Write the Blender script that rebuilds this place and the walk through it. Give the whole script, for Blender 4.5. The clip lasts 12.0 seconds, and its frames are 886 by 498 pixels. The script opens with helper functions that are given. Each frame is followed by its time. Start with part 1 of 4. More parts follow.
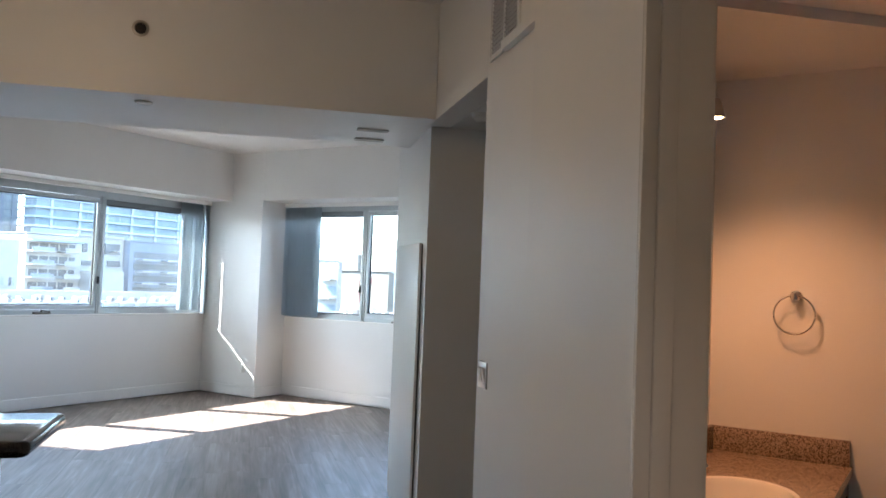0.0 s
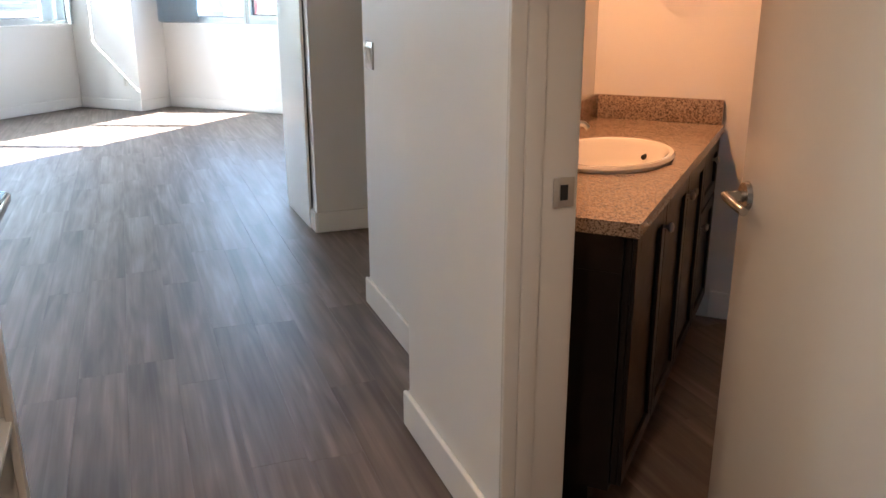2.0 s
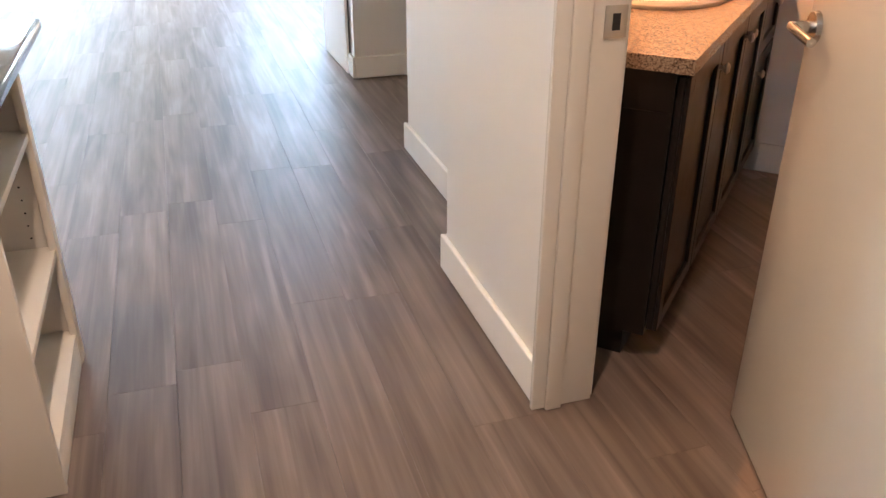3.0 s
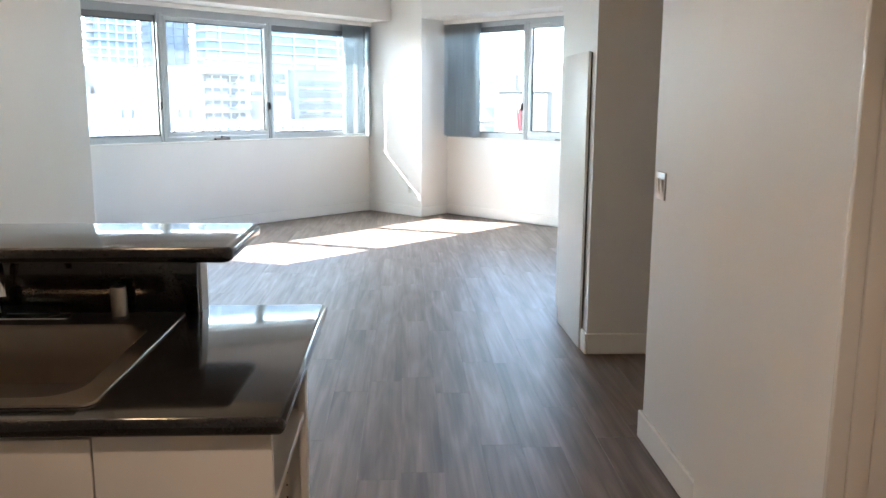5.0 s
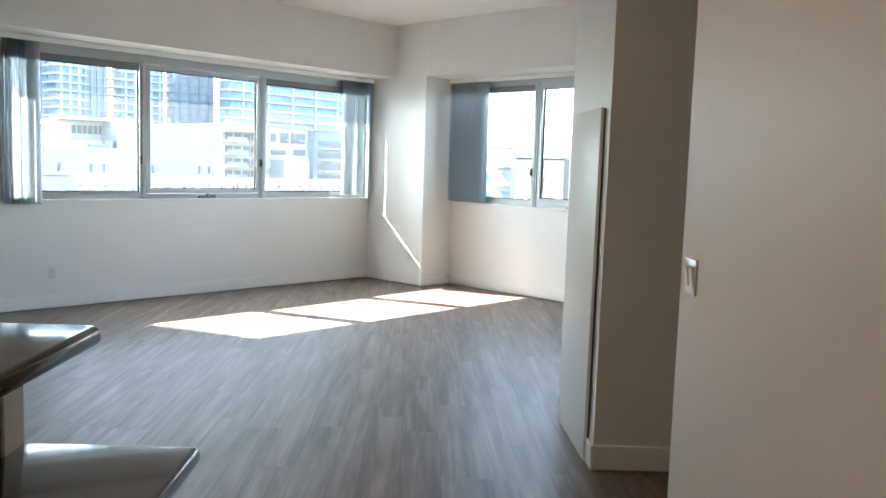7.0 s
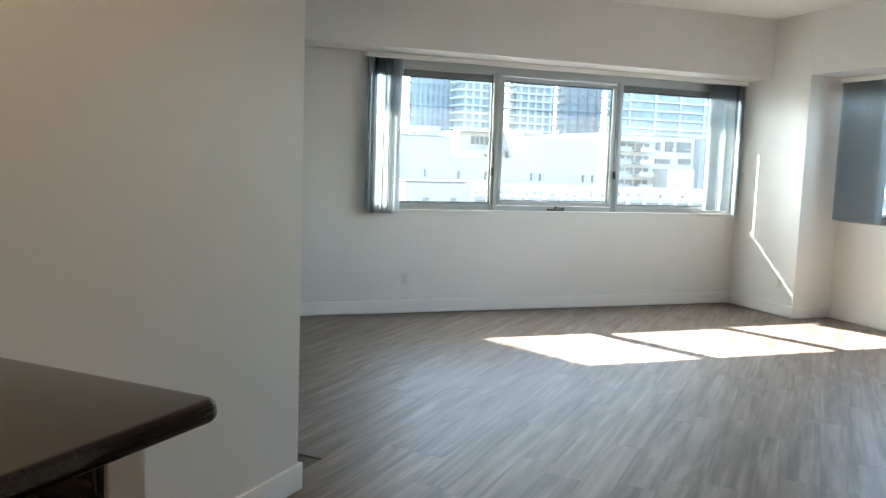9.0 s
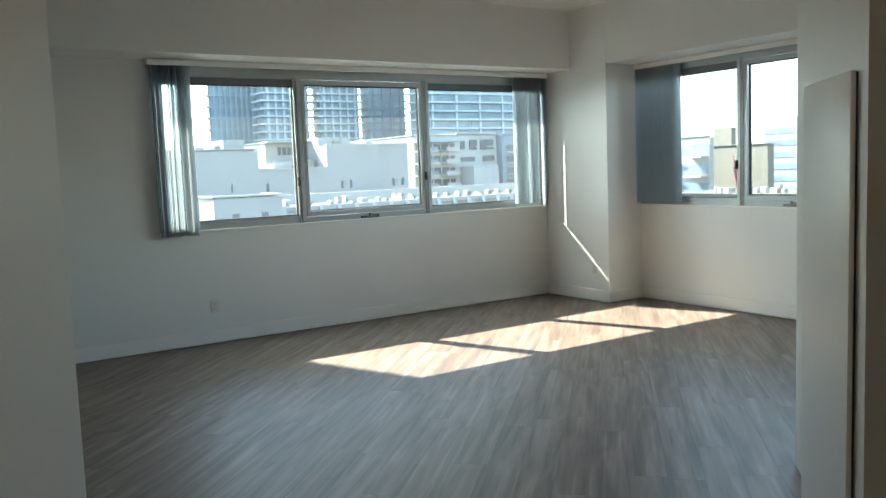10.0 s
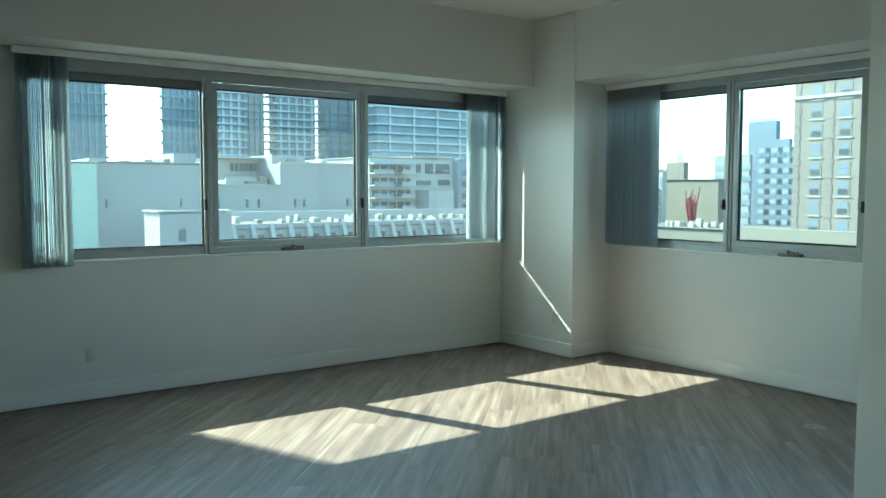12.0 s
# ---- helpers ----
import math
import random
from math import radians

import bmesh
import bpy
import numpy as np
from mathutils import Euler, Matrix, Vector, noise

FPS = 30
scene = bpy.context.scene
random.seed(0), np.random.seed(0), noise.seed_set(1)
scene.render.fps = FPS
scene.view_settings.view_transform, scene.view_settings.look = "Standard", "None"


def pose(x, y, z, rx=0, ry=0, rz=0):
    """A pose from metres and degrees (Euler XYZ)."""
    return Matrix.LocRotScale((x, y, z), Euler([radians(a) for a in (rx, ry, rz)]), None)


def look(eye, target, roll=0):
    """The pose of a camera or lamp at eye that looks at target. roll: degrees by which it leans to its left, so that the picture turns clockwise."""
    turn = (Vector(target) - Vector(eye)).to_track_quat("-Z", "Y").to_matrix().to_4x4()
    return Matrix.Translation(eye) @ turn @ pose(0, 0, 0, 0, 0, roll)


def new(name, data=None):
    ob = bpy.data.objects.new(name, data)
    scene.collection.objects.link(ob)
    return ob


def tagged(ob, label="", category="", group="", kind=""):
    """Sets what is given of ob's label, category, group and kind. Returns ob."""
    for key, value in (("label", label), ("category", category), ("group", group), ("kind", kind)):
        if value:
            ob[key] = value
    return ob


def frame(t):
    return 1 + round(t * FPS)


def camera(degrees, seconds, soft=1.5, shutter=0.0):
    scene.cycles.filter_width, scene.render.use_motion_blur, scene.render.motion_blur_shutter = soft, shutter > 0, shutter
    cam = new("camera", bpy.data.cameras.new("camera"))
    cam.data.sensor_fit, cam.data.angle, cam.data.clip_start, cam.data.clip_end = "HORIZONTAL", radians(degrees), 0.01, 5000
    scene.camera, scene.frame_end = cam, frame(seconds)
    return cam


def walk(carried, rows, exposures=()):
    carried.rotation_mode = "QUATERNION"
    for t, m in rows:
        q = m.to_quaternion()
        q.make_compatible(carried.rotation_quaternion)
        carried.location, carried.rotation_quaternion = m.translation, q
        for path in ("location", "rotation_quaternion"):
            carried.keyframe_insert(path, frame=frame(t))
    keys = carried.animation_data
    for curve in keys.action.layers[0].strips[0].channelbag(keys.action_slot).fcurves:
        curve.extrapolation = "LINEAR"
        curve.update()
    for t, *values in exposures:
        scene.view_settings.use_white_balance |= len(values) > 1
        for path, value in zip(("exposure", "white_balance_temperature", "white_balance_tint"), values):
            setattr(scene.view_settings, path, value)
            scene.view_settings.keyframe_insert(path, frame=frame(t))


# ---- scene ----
cam = camera(56.4, 12.0)
PATH = [
    (0, (-0.034, 0.217, 1.587), (1.667, 1.266, 1.672), 2.2),
    (0.5, (-0.026, 0.173, 1.576), (1.8, 0.985, 1.651), 2.2),
    (1, (-0.011, 0.167, 1.548), (1.843, 0.917, 1.514), 1.9),
    (1.5, (0.021, 0.194, 1.503), (1.818, 0.998, 1.151), 1.3),
    (2, (0.022, 0.181, 1.459), (1.758, 0.973, 0.861), -0.1),
    (2.5, (0.047, 0.18, 1.4), (1.71, 0.945, 0.594), -0.5),
    (3, (0.048, 0.198, 1.391), (1.629, 1.015, 0.477), 0.1),
    (3.5, (0.026, 0.231, 1.41), (1.514, 1.254, 0.552), 0.4),
    (3.7, (-0.044, 0.238, 1.428), (1.409, 1.355, 0.626), 0.8),
    (5.3, (0.022, 0.361, 1.546), (1.493, 1.685, 1.257), -0.0),
    (5.5, (0.068, 0.407, 1.532), (1.552, 1.72, 1.262), -0.2),
    (6, (0.171, 0.496, 1.524), (1.692, 1.768, 1.266), -0.9),
    (6.5, (0.442, 0.598, 1.531), (1.935, 1.907, 1.291), -0.2),
    (7, (0.724, 0.741, 1.524), (2.169, 2.109, 1.322), 1.9),
    (7.5, (1.024, 0.926, 1.537), (2.187, 2.543, 1.358), 2.2),
    (7.7, (1.11, 0.978, 1.541), (2.171, 2.667, 1.39), 1.8),
    (9.3, (1.419, 1.097, 1.572), (2.101, 2.964, 1.353), 2.1),
    (9.5, (1.483, 1.199, 1.559), (2.333, 2.997, 1.35), 1.0),
    (10, (1.545, 1.44, 1.562), (2.633, 3.107, 1.365), -2.2),
    (10.5, (1.815, 1.59, 1.553), (2.835, 3.305, 1.426), -3.1),
    (11, (2.031, 1.835, 1.563), (2.994, 3.582, 1.418), -1.7),
    (11.5, (2.207, 2.192, 1.603), (3.313, 3.854, 1.477), -0.6),
    (12, (2.397, 2.465, 1.598), (3.581, 4.07, 1.455), 0.1),
]
EXPOSURES = [
    (0.0, 3.75, 5750, 8), (0.5, 3.65, 5700, 8), (1.0, 4.0, 5700, 8), (1.5, 4.2, 5750, 8), (2.0, 4.6, 5850, 9), (2.5, 5.25, 6150, 11), (3.0, 5.5, 6200, 12), (3.7, 5.5, 6250, 12), (5.3, 4.35, 6050, 8), (6.5, 4.25, 6150, 8), (7.5, 3.88, 6300, 5),
    (9.5, 3.95, 6500, 3), (10.0, 3.12, 6350, -2), (10.5, 2.95, 6250, -6), (11.0, 2.9, 6100, -11), (12.0, 2.65, 5650, -22),
]
walk(cam, [(t, look(eye, target, roll)) for t, eye, target, roll in PATH], EXPOSURES)

# ---- world, sun, exposure ----
SUN_DIR = Vector((-0.46, 1.17, 1.0)).normalized()
world = bpy.data.worlds.new("sky_world")
scene.world = world
world.use_nodes = True
wn = world.node_tree.nodes
sky = wn.new("ShaderNodeTexSky")
sky.sky_type = "NISHITA"
sky.sun_disc = False
sky.sun_elevation = math.asin(SUN_DIR.z)
sky.sun_rotation = math.atan2(SUN_DIR.x, SUN_DIR.y)
sky.air_density, sky.dust_density, sky.ozone_density = 1.0, 1.0, 1.5
wn["Background"].inputs["Strength"].default_value = 0.15
world.node_tree.links.new(sky.outputs[0], wn["Background"].inputs["Color"])
sun = new("sun", bpy.data.lights.new("sun", "SUN"))
sun.data.energy, sun.data.angle, sun.data.color = 4.2, radians(0.5), (1.0, 0.93, 0.82)
sun.matrix_world = look(SUN_DIR * 30, (0, 0, 0))

# area lamps added outside, above each window's glass, to strengthen the sky light
for place, aim, wide, power in (((5.73, 9.42, 2.50), (5.73, 7.6, 2.6), 4.3, 8.5), ((8.93, 6.0, 2.50), (7.2, 6.0, 2.6), 3.8, 6.0)):
    day = new("added_daylight", bpy.data.lights.new("added_daylight", "AREA"))
    day.data.shape, day.data.size, day.data.size_y = "RECTANGLE", wide, 0.24
    day.data.energy, day.data.color = power, (0.80, 0.91, 1.0)
    day.matrix_world = look(place, aim)


# ---- materials ----
def nodes_of(name):
    m = bpy.data.materials.new(name)
    m.use_nodes = True
    return m, m.node_tree.nodes, m.node_tree.links, m.node_tree.nodes["Principled BSDF"]


def paint(name, color, rough=0.5, metal=0.0, vary=0.06, scale=3.0, fine=180.0, bump=0.03, spec=0.5, coat=0.0):
    """A painted or plain surface with broad unevenness and a fine relief."""
    m, n, l, b = nodes_of(name)
    co = n.new("ShaderNodeTexCoord")
    big = n.new("ShaderNodeTexNoise")
    big.inputs["Scale"].default_value, big.inputs["Detail"].default_value = scale, 5
    small = n.new("ShaderNodeTexNoise")
    small.inputs["Scale"].default_value, small.inputs["Detail"].default_value = fine, 3
    l.new(co.outputs["Object"], big.inputs["Vector"]), l.new(co.outputs["Object"], small.inputs["Vector"])
    ramp = n.new("ShaderNodeMapRange")
    ramp.inputs["From Min"].default_value, ramp.inputs["From Max"].default_value = 0.3, 0.7
    ramp.inputs["To Min"].default_value, ramp.inputs["To Max"].default_value = 1 - vary, 1 + vary * 0.4
    l.new(big.outputs["Fac"], ramp.inputs["Value"])
    mul = n.new("ShaderNodeVectorMath")
    mul.operation = "SCALE"
    mul.inputs[0].default_value = color
    l.new(ramp.outputs[0], mul.inputs["Scale"])
    l.new(mul.outputs[0], b.inputs["Base Color"])
    rr = n.new("ShaderNodeMapRange")
    rr.inputs["To Min"].default_value, rr.inputs["To Max"].default_value = max(rough - 0.06, 0.02), min(rough + 0.06, 1)
    l.new(big.outputs["Fac"], rr.inputs["Value"]), l.new(rr.outputs[0], b.inputs["Roughness"])
    b.inputs["Metallic"].default_value = metal
    b.inputs["Specular IOR Level"].default_value = spec
    b.inputs["Coat Weight"].default_value = coat
    if bump:
        bp = n.new("ShaderNodeBump")
        bp.inputs["Strength"].default_value, bp.inputs["Distance"].default_value = bump, 0.004
        l.new(small.outputs["Fac"], bp.inputs["Height"]), l.new(bp.outputs[0], b.inputs["Normal"])
    return m


def granite(name, stops, scale, rough=0.08, coat=0.0):
    """Polished stone with grains of several colours."""
    m, n, l, b = nodes_of(name)
    co = n.new("ShaderNodeTexCoord")
    vo = n.new("ShaderNodeTexVoronoi")
    vo.inputs["Scale"].default_value = scale
    no = n.new("ShaderNodeTexNoise")
    no.inputs["Scale"].default_value, no.inputs["Detail"].default_value = scale * 0.35, 6
    l.new(co.outputs["Object"], vo.inputs["Vector"]), l.new(co.outputs["Object"], no.inputs["Vector"])
    mx = n.new("ShaderNodeMath")
    mx.operation = "MULTIPLY_ADD"
    mx.inputs[1].default_value = 0.55
    sep = n.new("ShaderNodeSeparateColor")
    l.new(vo.outputs["Color"], sep.inputs[0]), l.new(sep.outputs[0], mx.inputs[0])
    hf = n.new("ShaderNodeMath")
    hf.operation = "MULTIPLY"
    hf.inputs[1].default_value = 0.45
    l.new(no.outputs["Fac"], hf.inputs[0]), l.new(hf.outputs[0], mx.inputs[2])
    cr = n.new("ShaderNodeValToRGB")
    while len(cr.color_ramp.elements) < len(stops):
        cr.color_ramp.elements.new(0.5)
    for e, (p, c) in zip(cr.color_ramp.elements, stops):
        e.position, e.color = p, (*c, 1)
    l.new(mx.outputs[0], cr.inputs[0]), l.new(cr.outputs[0], b.inputs["Base Color"])
    b.inputs["Roughness"].default_value = rough
    b.inputs["Coat Weight"].default_value, b.inputs["Coat Roughness"].default_value, b.inputs["Coat IOR"].default_value = coat, 0.05, 1.7
    return m


def plank_wood(name):
    """Grey-brown oak planks; the grain runs along each plank's own length (its Y)."""
    m, n, l, b = nodes_of(name)
    co = n.new("ShaderNodeTexCoord")
    info = n.new("ShaderNodeObjectInfo")
    geo = n.new("ShaderNodeNewGeometry")
    rnd = n.new("ShaderNodeMath")
    rnd.operation = "ADD"
    l.new(info.outputs["Random"], rnd.inputs[0]), l.new(geo.outputs["Random Per Island"], rnd.inputs[1])
    off = n.new("ShaderNodeCombineXYZ")
    k = n.new("ShaderNodeMath")
    k.operation = "MULTIPLY"
    k.inputs[1].default_value = 41.0
    l.new(rnd.outputs[0], k.inputs[0]), l.new(k.outputs[0], off.inputs["X"]), l.new(k.outputs[0], off.inputs["Y"])
    add = n.new("ShaderNodeVectorMath")
    l.new(co.outputs["Object"], add.inputs[0]), l.new(off.outputs[0], add.inputs[1])

    def stretched(sx, sy, detail, dist=0.0, rough=0.55):
        mp = n.new("ShaderNodeMapping")
        mp.inputs["Scale"].default_value = (sx, sy, 1)
        t = n.new("ShaderNodeTexNoise")
        t.inputs["Scale"].default_value, t.inputs["Detail"].default_value = 1.0, detail
        t.inputs["Distortion"].default_value, t.inputs["Roughness"].default_value = dist, rough
        l.new(add.outputs[0], mp.inputs["Vector"]), l.new(mp.outputs[0], t.inputs["Vector"])
        return t
    cloud = stretched(9, 0.8, 3, 0.5)
    streak = stretched(24, 0.7, 5, 0.9)
    fibre = stretched(260, 6, 3)
    # cathedral figure: rings of a slow field
    field = stretched(6.0, 0.8, 2.0, 0.5, 0.45)
    ring = n.new("ShaderNodeMath")
    ring.operation = "MULTIPLY"
    ring.inputs[1].default_value = 26.0
    sine = n.new("ShaderNodeMath")
    sine.operation = "SINE"
    l.new(field.outputs["Fac"], ring.inputs[0]), l.new(ring.outputs[0], sine.inputs[0])

    def weigh(src, gain, base):
        x = n.new("ShaderNodeMath")
        x.operation = "MULTIPLY_ADD"
        x.inputs[1].default_value = gain
        l.new(src, x.inputs[0])
        if base is None:
            x.inputs[2].default_value = 0.0
        else:
            l.new(base, x.inputs[2])
        return x.outputs[0]
    v = weigh(cloud.outputs["Fac"], 0.36, None)
    v = weigh(streak.outputs["Fac"], 0.30, v)
    v = weigh(fibre.outputs["Fac"], 0.04, v)
    v = weigh(sine.outputs[0], 0.026, v)
    tone = n.new("ShaderNodeMapRange")
    tone.inputs["To Min"].default_value, tone.inputs["To Max"].default_value = -0.01, 0.01
    l.new(info.outputs["Random"], tone.inputs["Value"])
    v = weigh(tone.outputs[0], 1.0, v)
    cr = n.new("ShaderNodeValToRGB")
    els = cr.color_ramp.elements
    els.new(0.5), els.new(0.6)
    for e, (p, c) in zip(els, ((0.20, (0.060, 0.040, 0.032)), (0.29, (0.106, 0.076, 0.061)), (0.38, (0.166, 0.126, 0.104)), (0.49, (0.268, 0.217, 0.185)))):
        e.position, e.color = p, (*c, 1)
    l.new(v, cr.inputs[0]), l.new(cr.outputs[0], b.inputs["Base Color"])
    rr = n.new("ShaderNodeMapRange")
    rr.inputs["To Min"].default_value, rr.inputs["To Max"].default_value = 0.52, 0.40
    l.new(v, rr.inputs["Value"]), l.new(rr.outputs[0], b.inputs["Roughness"])
    b.inputs["Coat Weight"].default_value, b.inputs["Coat Roughness"].default_value = 0.12, 0.42
    bp = n.new("ShaderNodeBump")
    bp.inputs["Strength"].default_value, bp.inputs["Distance"].default_value = 0.05, 0.002
    l.new(v, bp.inputs["Height"]), l.new(bp.outputs[0], b.inputs["Normal"])
    return m


def clear_glass(name, tint=(0.80, 0.84, 0.84)):
    m, n, l, b = nodes_of(name)
    n.remove(b)
    tr, gl, mx, fr = n.new("ShaderNodeBsdfTransparent"), n.new("ShaderNodeBsdfGlossy"), n.new("ShaderNodeMixShader"), n.new("ShaderNodeFresnel")
    tr.inputs["Color"].default_value = (*tint, 1)
    gl.inputs["Roughness"].default_value = 0.01
    fr.inputs["IOR"].default_value = 1.35
    l.new(fr.outputs[0], mx.inputs[0]), l.new(tr.outputs[0], mx.inputs[1]), l.new(gl.outputs[0], mx.inputs[2])
    # a thin film of dust scatters daylight, added for the haze over the view
    du, dm, no = n.new("ShaderNodeBsdfTranslucent"), n.new("ShaderNodeMixShader"), n.new("ShaderNodeTexNoise")
    du.inputs["Color"].default_value = (0.92, 0.95, 0.97, 1)
    no.inputs["Scale"].default_value, no.inputs["Detail"].default_value = 2.5, 6
    dr = n.new("ShaderNodeMapRange")
    dr.inputs["To Min"].default_value, dr.inputs["To Max"].default_value = 0.005, 0.012
    l.new(no.outputs["Fac"], dr.inputs["Value"]), l.new(dr.outputs[0], dm.inputs[0])
    l.new(mx.outputs[0], dm.inputs[1]), l.new(du.outputs[0], dm.inputs[2])
    l.new(dm.outputs[0], n["Material Output"].inputs["Surface"])
    return m


def vinyl(name):
    """Thin grey-white vinyl that lets some daylight through."""
    m, n, l, b = nodes_of(name)
    b.inputs["Base Color"].default_value = (0.42, 0.46, 0.48, 1)
    b.inputs["Roughness"].default_value = 0.45
    tl, mx = n.new("ShaderNodeBsdfTranslucent"), n.new("ShaderNodeMixShader")
    tl.inputs["Color"].default_value = (0.80, 0.85, 0.88, 1)
    no = n.new("ShaderNodeTexNoise")
    no.inputs["Scale"].default_value = 25
    rr = n.new("ShaderNodeMapRange")
    rr.inputs["To Min"].default_value, rr.inputs["To Max"].default_value = 0.46, 0.58
    l.new(no.outputs["Fac"], rr.inputs["Value"]), l.new(rr.outputs[0], mx.inputs[0])
    l.new(b.outputs[0], mx.inputs[1]), l.new(tl.outputs[0], mx.inputs[2]), l.new(mx.outputs[0], n["Material Output"].inputs["Surface"])
    return m


def glow(name, color, strength):
    m, n, l, b = nodes_of(name)
    b.inputs["Emission Color"].default_value, b.inputs["Emission Strength"].default_value = (*color, 1), strength
    b.inputs["Base Color"].default_value = (*color, 1)
    return m


WALL = paint("white_wall_paint", (0.77, 0.765, 0.745), 0.42, vary=0.03, scale=1.3, fine=140, bump=0.10)
CEIL = paint("ceiling_paint", (0.80, 0.79, 0.77), 0.8, vary=0.03, scale=1.0, fine=90, bump=0.12)
TRIM = paint("trim_semigloss", (0.86, 0.85, 0.825), 0.22, vary=0.03, scale=4)
DOORW = paint("door_enamel", (0.78, 0.765, 0.73), 0.24, vary=0.03, scale=2, fine=60)
PANEL = paint("white_laminate", (0.82, 0.82, 0.80), 0.36, vary=0.02, scale=2)
GAP_SHADE = paint("panel_gap_shade", (0.02, 0.02, 0.022), 0.5, vary=0.1)
WOOD = plank_wood("grey_oak_plank")
SUBFLOOR = paint("plank_joint", (0.13, 0.10, 0.085), 0.8, vary=0.1)
BLACK = granite("black_granite", [(0.30, (0.006, 0.006, 0.007)), (0.62, (0.012, 0.011, 0.011)), (0.74, (0.03, 0.028, 0.026))], 420, 0.09, 0.2)
BROWN = granite("speckled_granite", [(0.22, (0.06, 0.045, 0.035)), (0.36, (0.21, 0.145, 0.10)), (0.5, (0.33, 0.245, 0.18)), (0.68, (0.43, 0.34, 0.26))], 250, 0.16)
STEEL = paint("brushed_steel", (0.32, 0.285, 0.255), 0.33, 1.0, vary=0.12, scale=9, fine=300, bump=0.02)
CHROME = paint("chrome", (0.80, 0.79, 0.77), 0.09, 1.0, vary=0.05, scale=12, bump=0)
NICKEL = paint("satin_nickel", (0.52, 0.49, 0.45), 0.30, 1.0, vary=0.08, scale=20, bump=0)
LEVER = paint("lever_nickel", (0.46, 0.47, 0.47), 0.2, 1.0, vary=0.06, scale=20, bump=0)
ALU = paint("anodised_aluminium", (0.46, 0.48, 0.49), 0.38, 0.75, vary=0.06, scale=6, bump=0.01)
GUN = paint("dark_metal", (0.16, 0.15, 0.14), 0.35, 0.8, vary=0.1, scale=20, bump=0)
# darker copy of the aluminium: the window head's shade is put into its colour
ALUD = paint("shade_painted_window_head", (0.20, 0.21, 0.22), 0.45, 0.6, vary=0.08, scale=5, bump=0.01)
RUBBER = paint("black_gasket", (0.012, 0.012, 0.013), 0.6, vary=0.1, bump=0)
GLASS = clear_glass("window_glass")
VINYL = vinyl("blind_vinyl")
ESPRESSO = paint("espresso_stain", (0.010, 0.007, 0.006), 0.36, vary=0.35, scale=14, fine=90, bump=0.03, spec=0.35)
CABW = paint("white_cabinet_paint", (0.78, 0.75, 0.70), 0.38, vary=0.03, scale=3)
PORC = paint("porcelain", (0.84, 0.81, 0.76), 0.07, vary=0.02, scale=4, bump=0, coat=0.4)
PLAST = paint("white_plastic", (0.74, 0.72, 0.67), 0.25, vary=0.03, scale=30, bump=0)
DARKP = paint("dark_hole", (0.02, 0.02, 0.02), 0.7, vary=0.1, bump=0)
GRILLE = paint("vent_grille", (0.42, 0.40, 0.38), 0.5, vary=0.1, scale=12)
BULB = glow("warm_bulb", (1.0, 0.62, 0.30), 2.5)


# ---- building helpers ----
HALL = pose(0, 0, 0, 0, 0, -45)   # hall frame: X is b (to the right of the hall), Y is a (along it)
EYE4 = Matrix.Identity(4)


def add_box(bm, lo, hi, bevel=0.0, seg=2, m=None):
    c = [(p + q) / 2 for p, q in zip(lo, hi)]
    s = [abs(q - p) for p, q in zip(lo, hi)]
    r = bmesh.ops.create_cube(bm, size=1.0, matrix=(m or EYE4) @ Matrix.Translation(c) @ Matrix.Diagonal((*s, 1)))
    if bevel:
        es = list({e for v in r["verts"] for e in v.link_edges})
        bmesh.ops.bevel(bm, geom=es, offset=bevel, segments=seg, affect="EDGES", profile=0.5)


def add_tube(bm, p, q, r0, r1=None, seg=20, caps=True):
    p, q = Vector(p), Vector(q)
    d = q - p
    m = Matrix.Translation((p + q) / 2) @ d.to_track_quat("Z", "Y").to_matrix().to_4x4()
    bmesh.ops.create_cone(bm, cap_ends=caps, segments=seg, radius1=r0, radius2=r0 if r1 is None else r1, depth=d.length, matrix=m)


def add_path(bm, pts, r, seg=12):
    """A round bar along points."""
    rings = []
    pts = [Vector(p) for p in pts]
    for i, p in enumerate(pts):
        d = (pts[min(i + 1, len(pts) - 1)] - pts[max(i - 1, 0)]).normalized()
        q = d.to_track_quat("Z", "Y")
        rings.append([bm.verts.new(p + q @ Vector((r * math.cos(a), r * math.sin(a), 0))) for a in (2 * math.pi * k / seg for k in range(seg))])
    for a, b in zip(rings, rings[1:]):
        for k in range(seg):
            bm.faces.new((a[k], a[(k + 1) % seg], b[(k + 1) % seg], b[k]))
    bm.faces.new(rings[0][::-1]), bm.faces.new(rings[-1])


def add_lathe(bm, profile, centre, seg=32, m=None, sx=1.0, sy=1.0):
    """Turn (radius, height) pairs round the z axis through centre."""
    rings = []
    for r, z in profile:
        if r < 1e-5:
            rings.append([bm.verts.new((m or EYE4) @ Vector((centre[0], centre[1], centre[2] + z)))])
        else:
            rings.append([bm.verts.new((m or EYE4) @ Vector((centre[0] + sx * r * math.cos(a), centre[1] + sy * r * math.sin(a), centre[2] + z))) for a in (2 * math.pi * k / seg for k in range(seg))])
    for a, b in zip(rings, rings[1:]):
        for k in range(seg):
            j = (k + 1) % seg
            if len(a) == 1 and len(b) == 1:
                continue
            if len(a) == 1:
                bm.faces.new((a[0], b[j], b[k]))
            elif len(b) == 1:
                bm.faces.new((a[k], a[j], b[0]))
            else:
                bm.faces.new((a[k], a[j], b[j], b[k]))


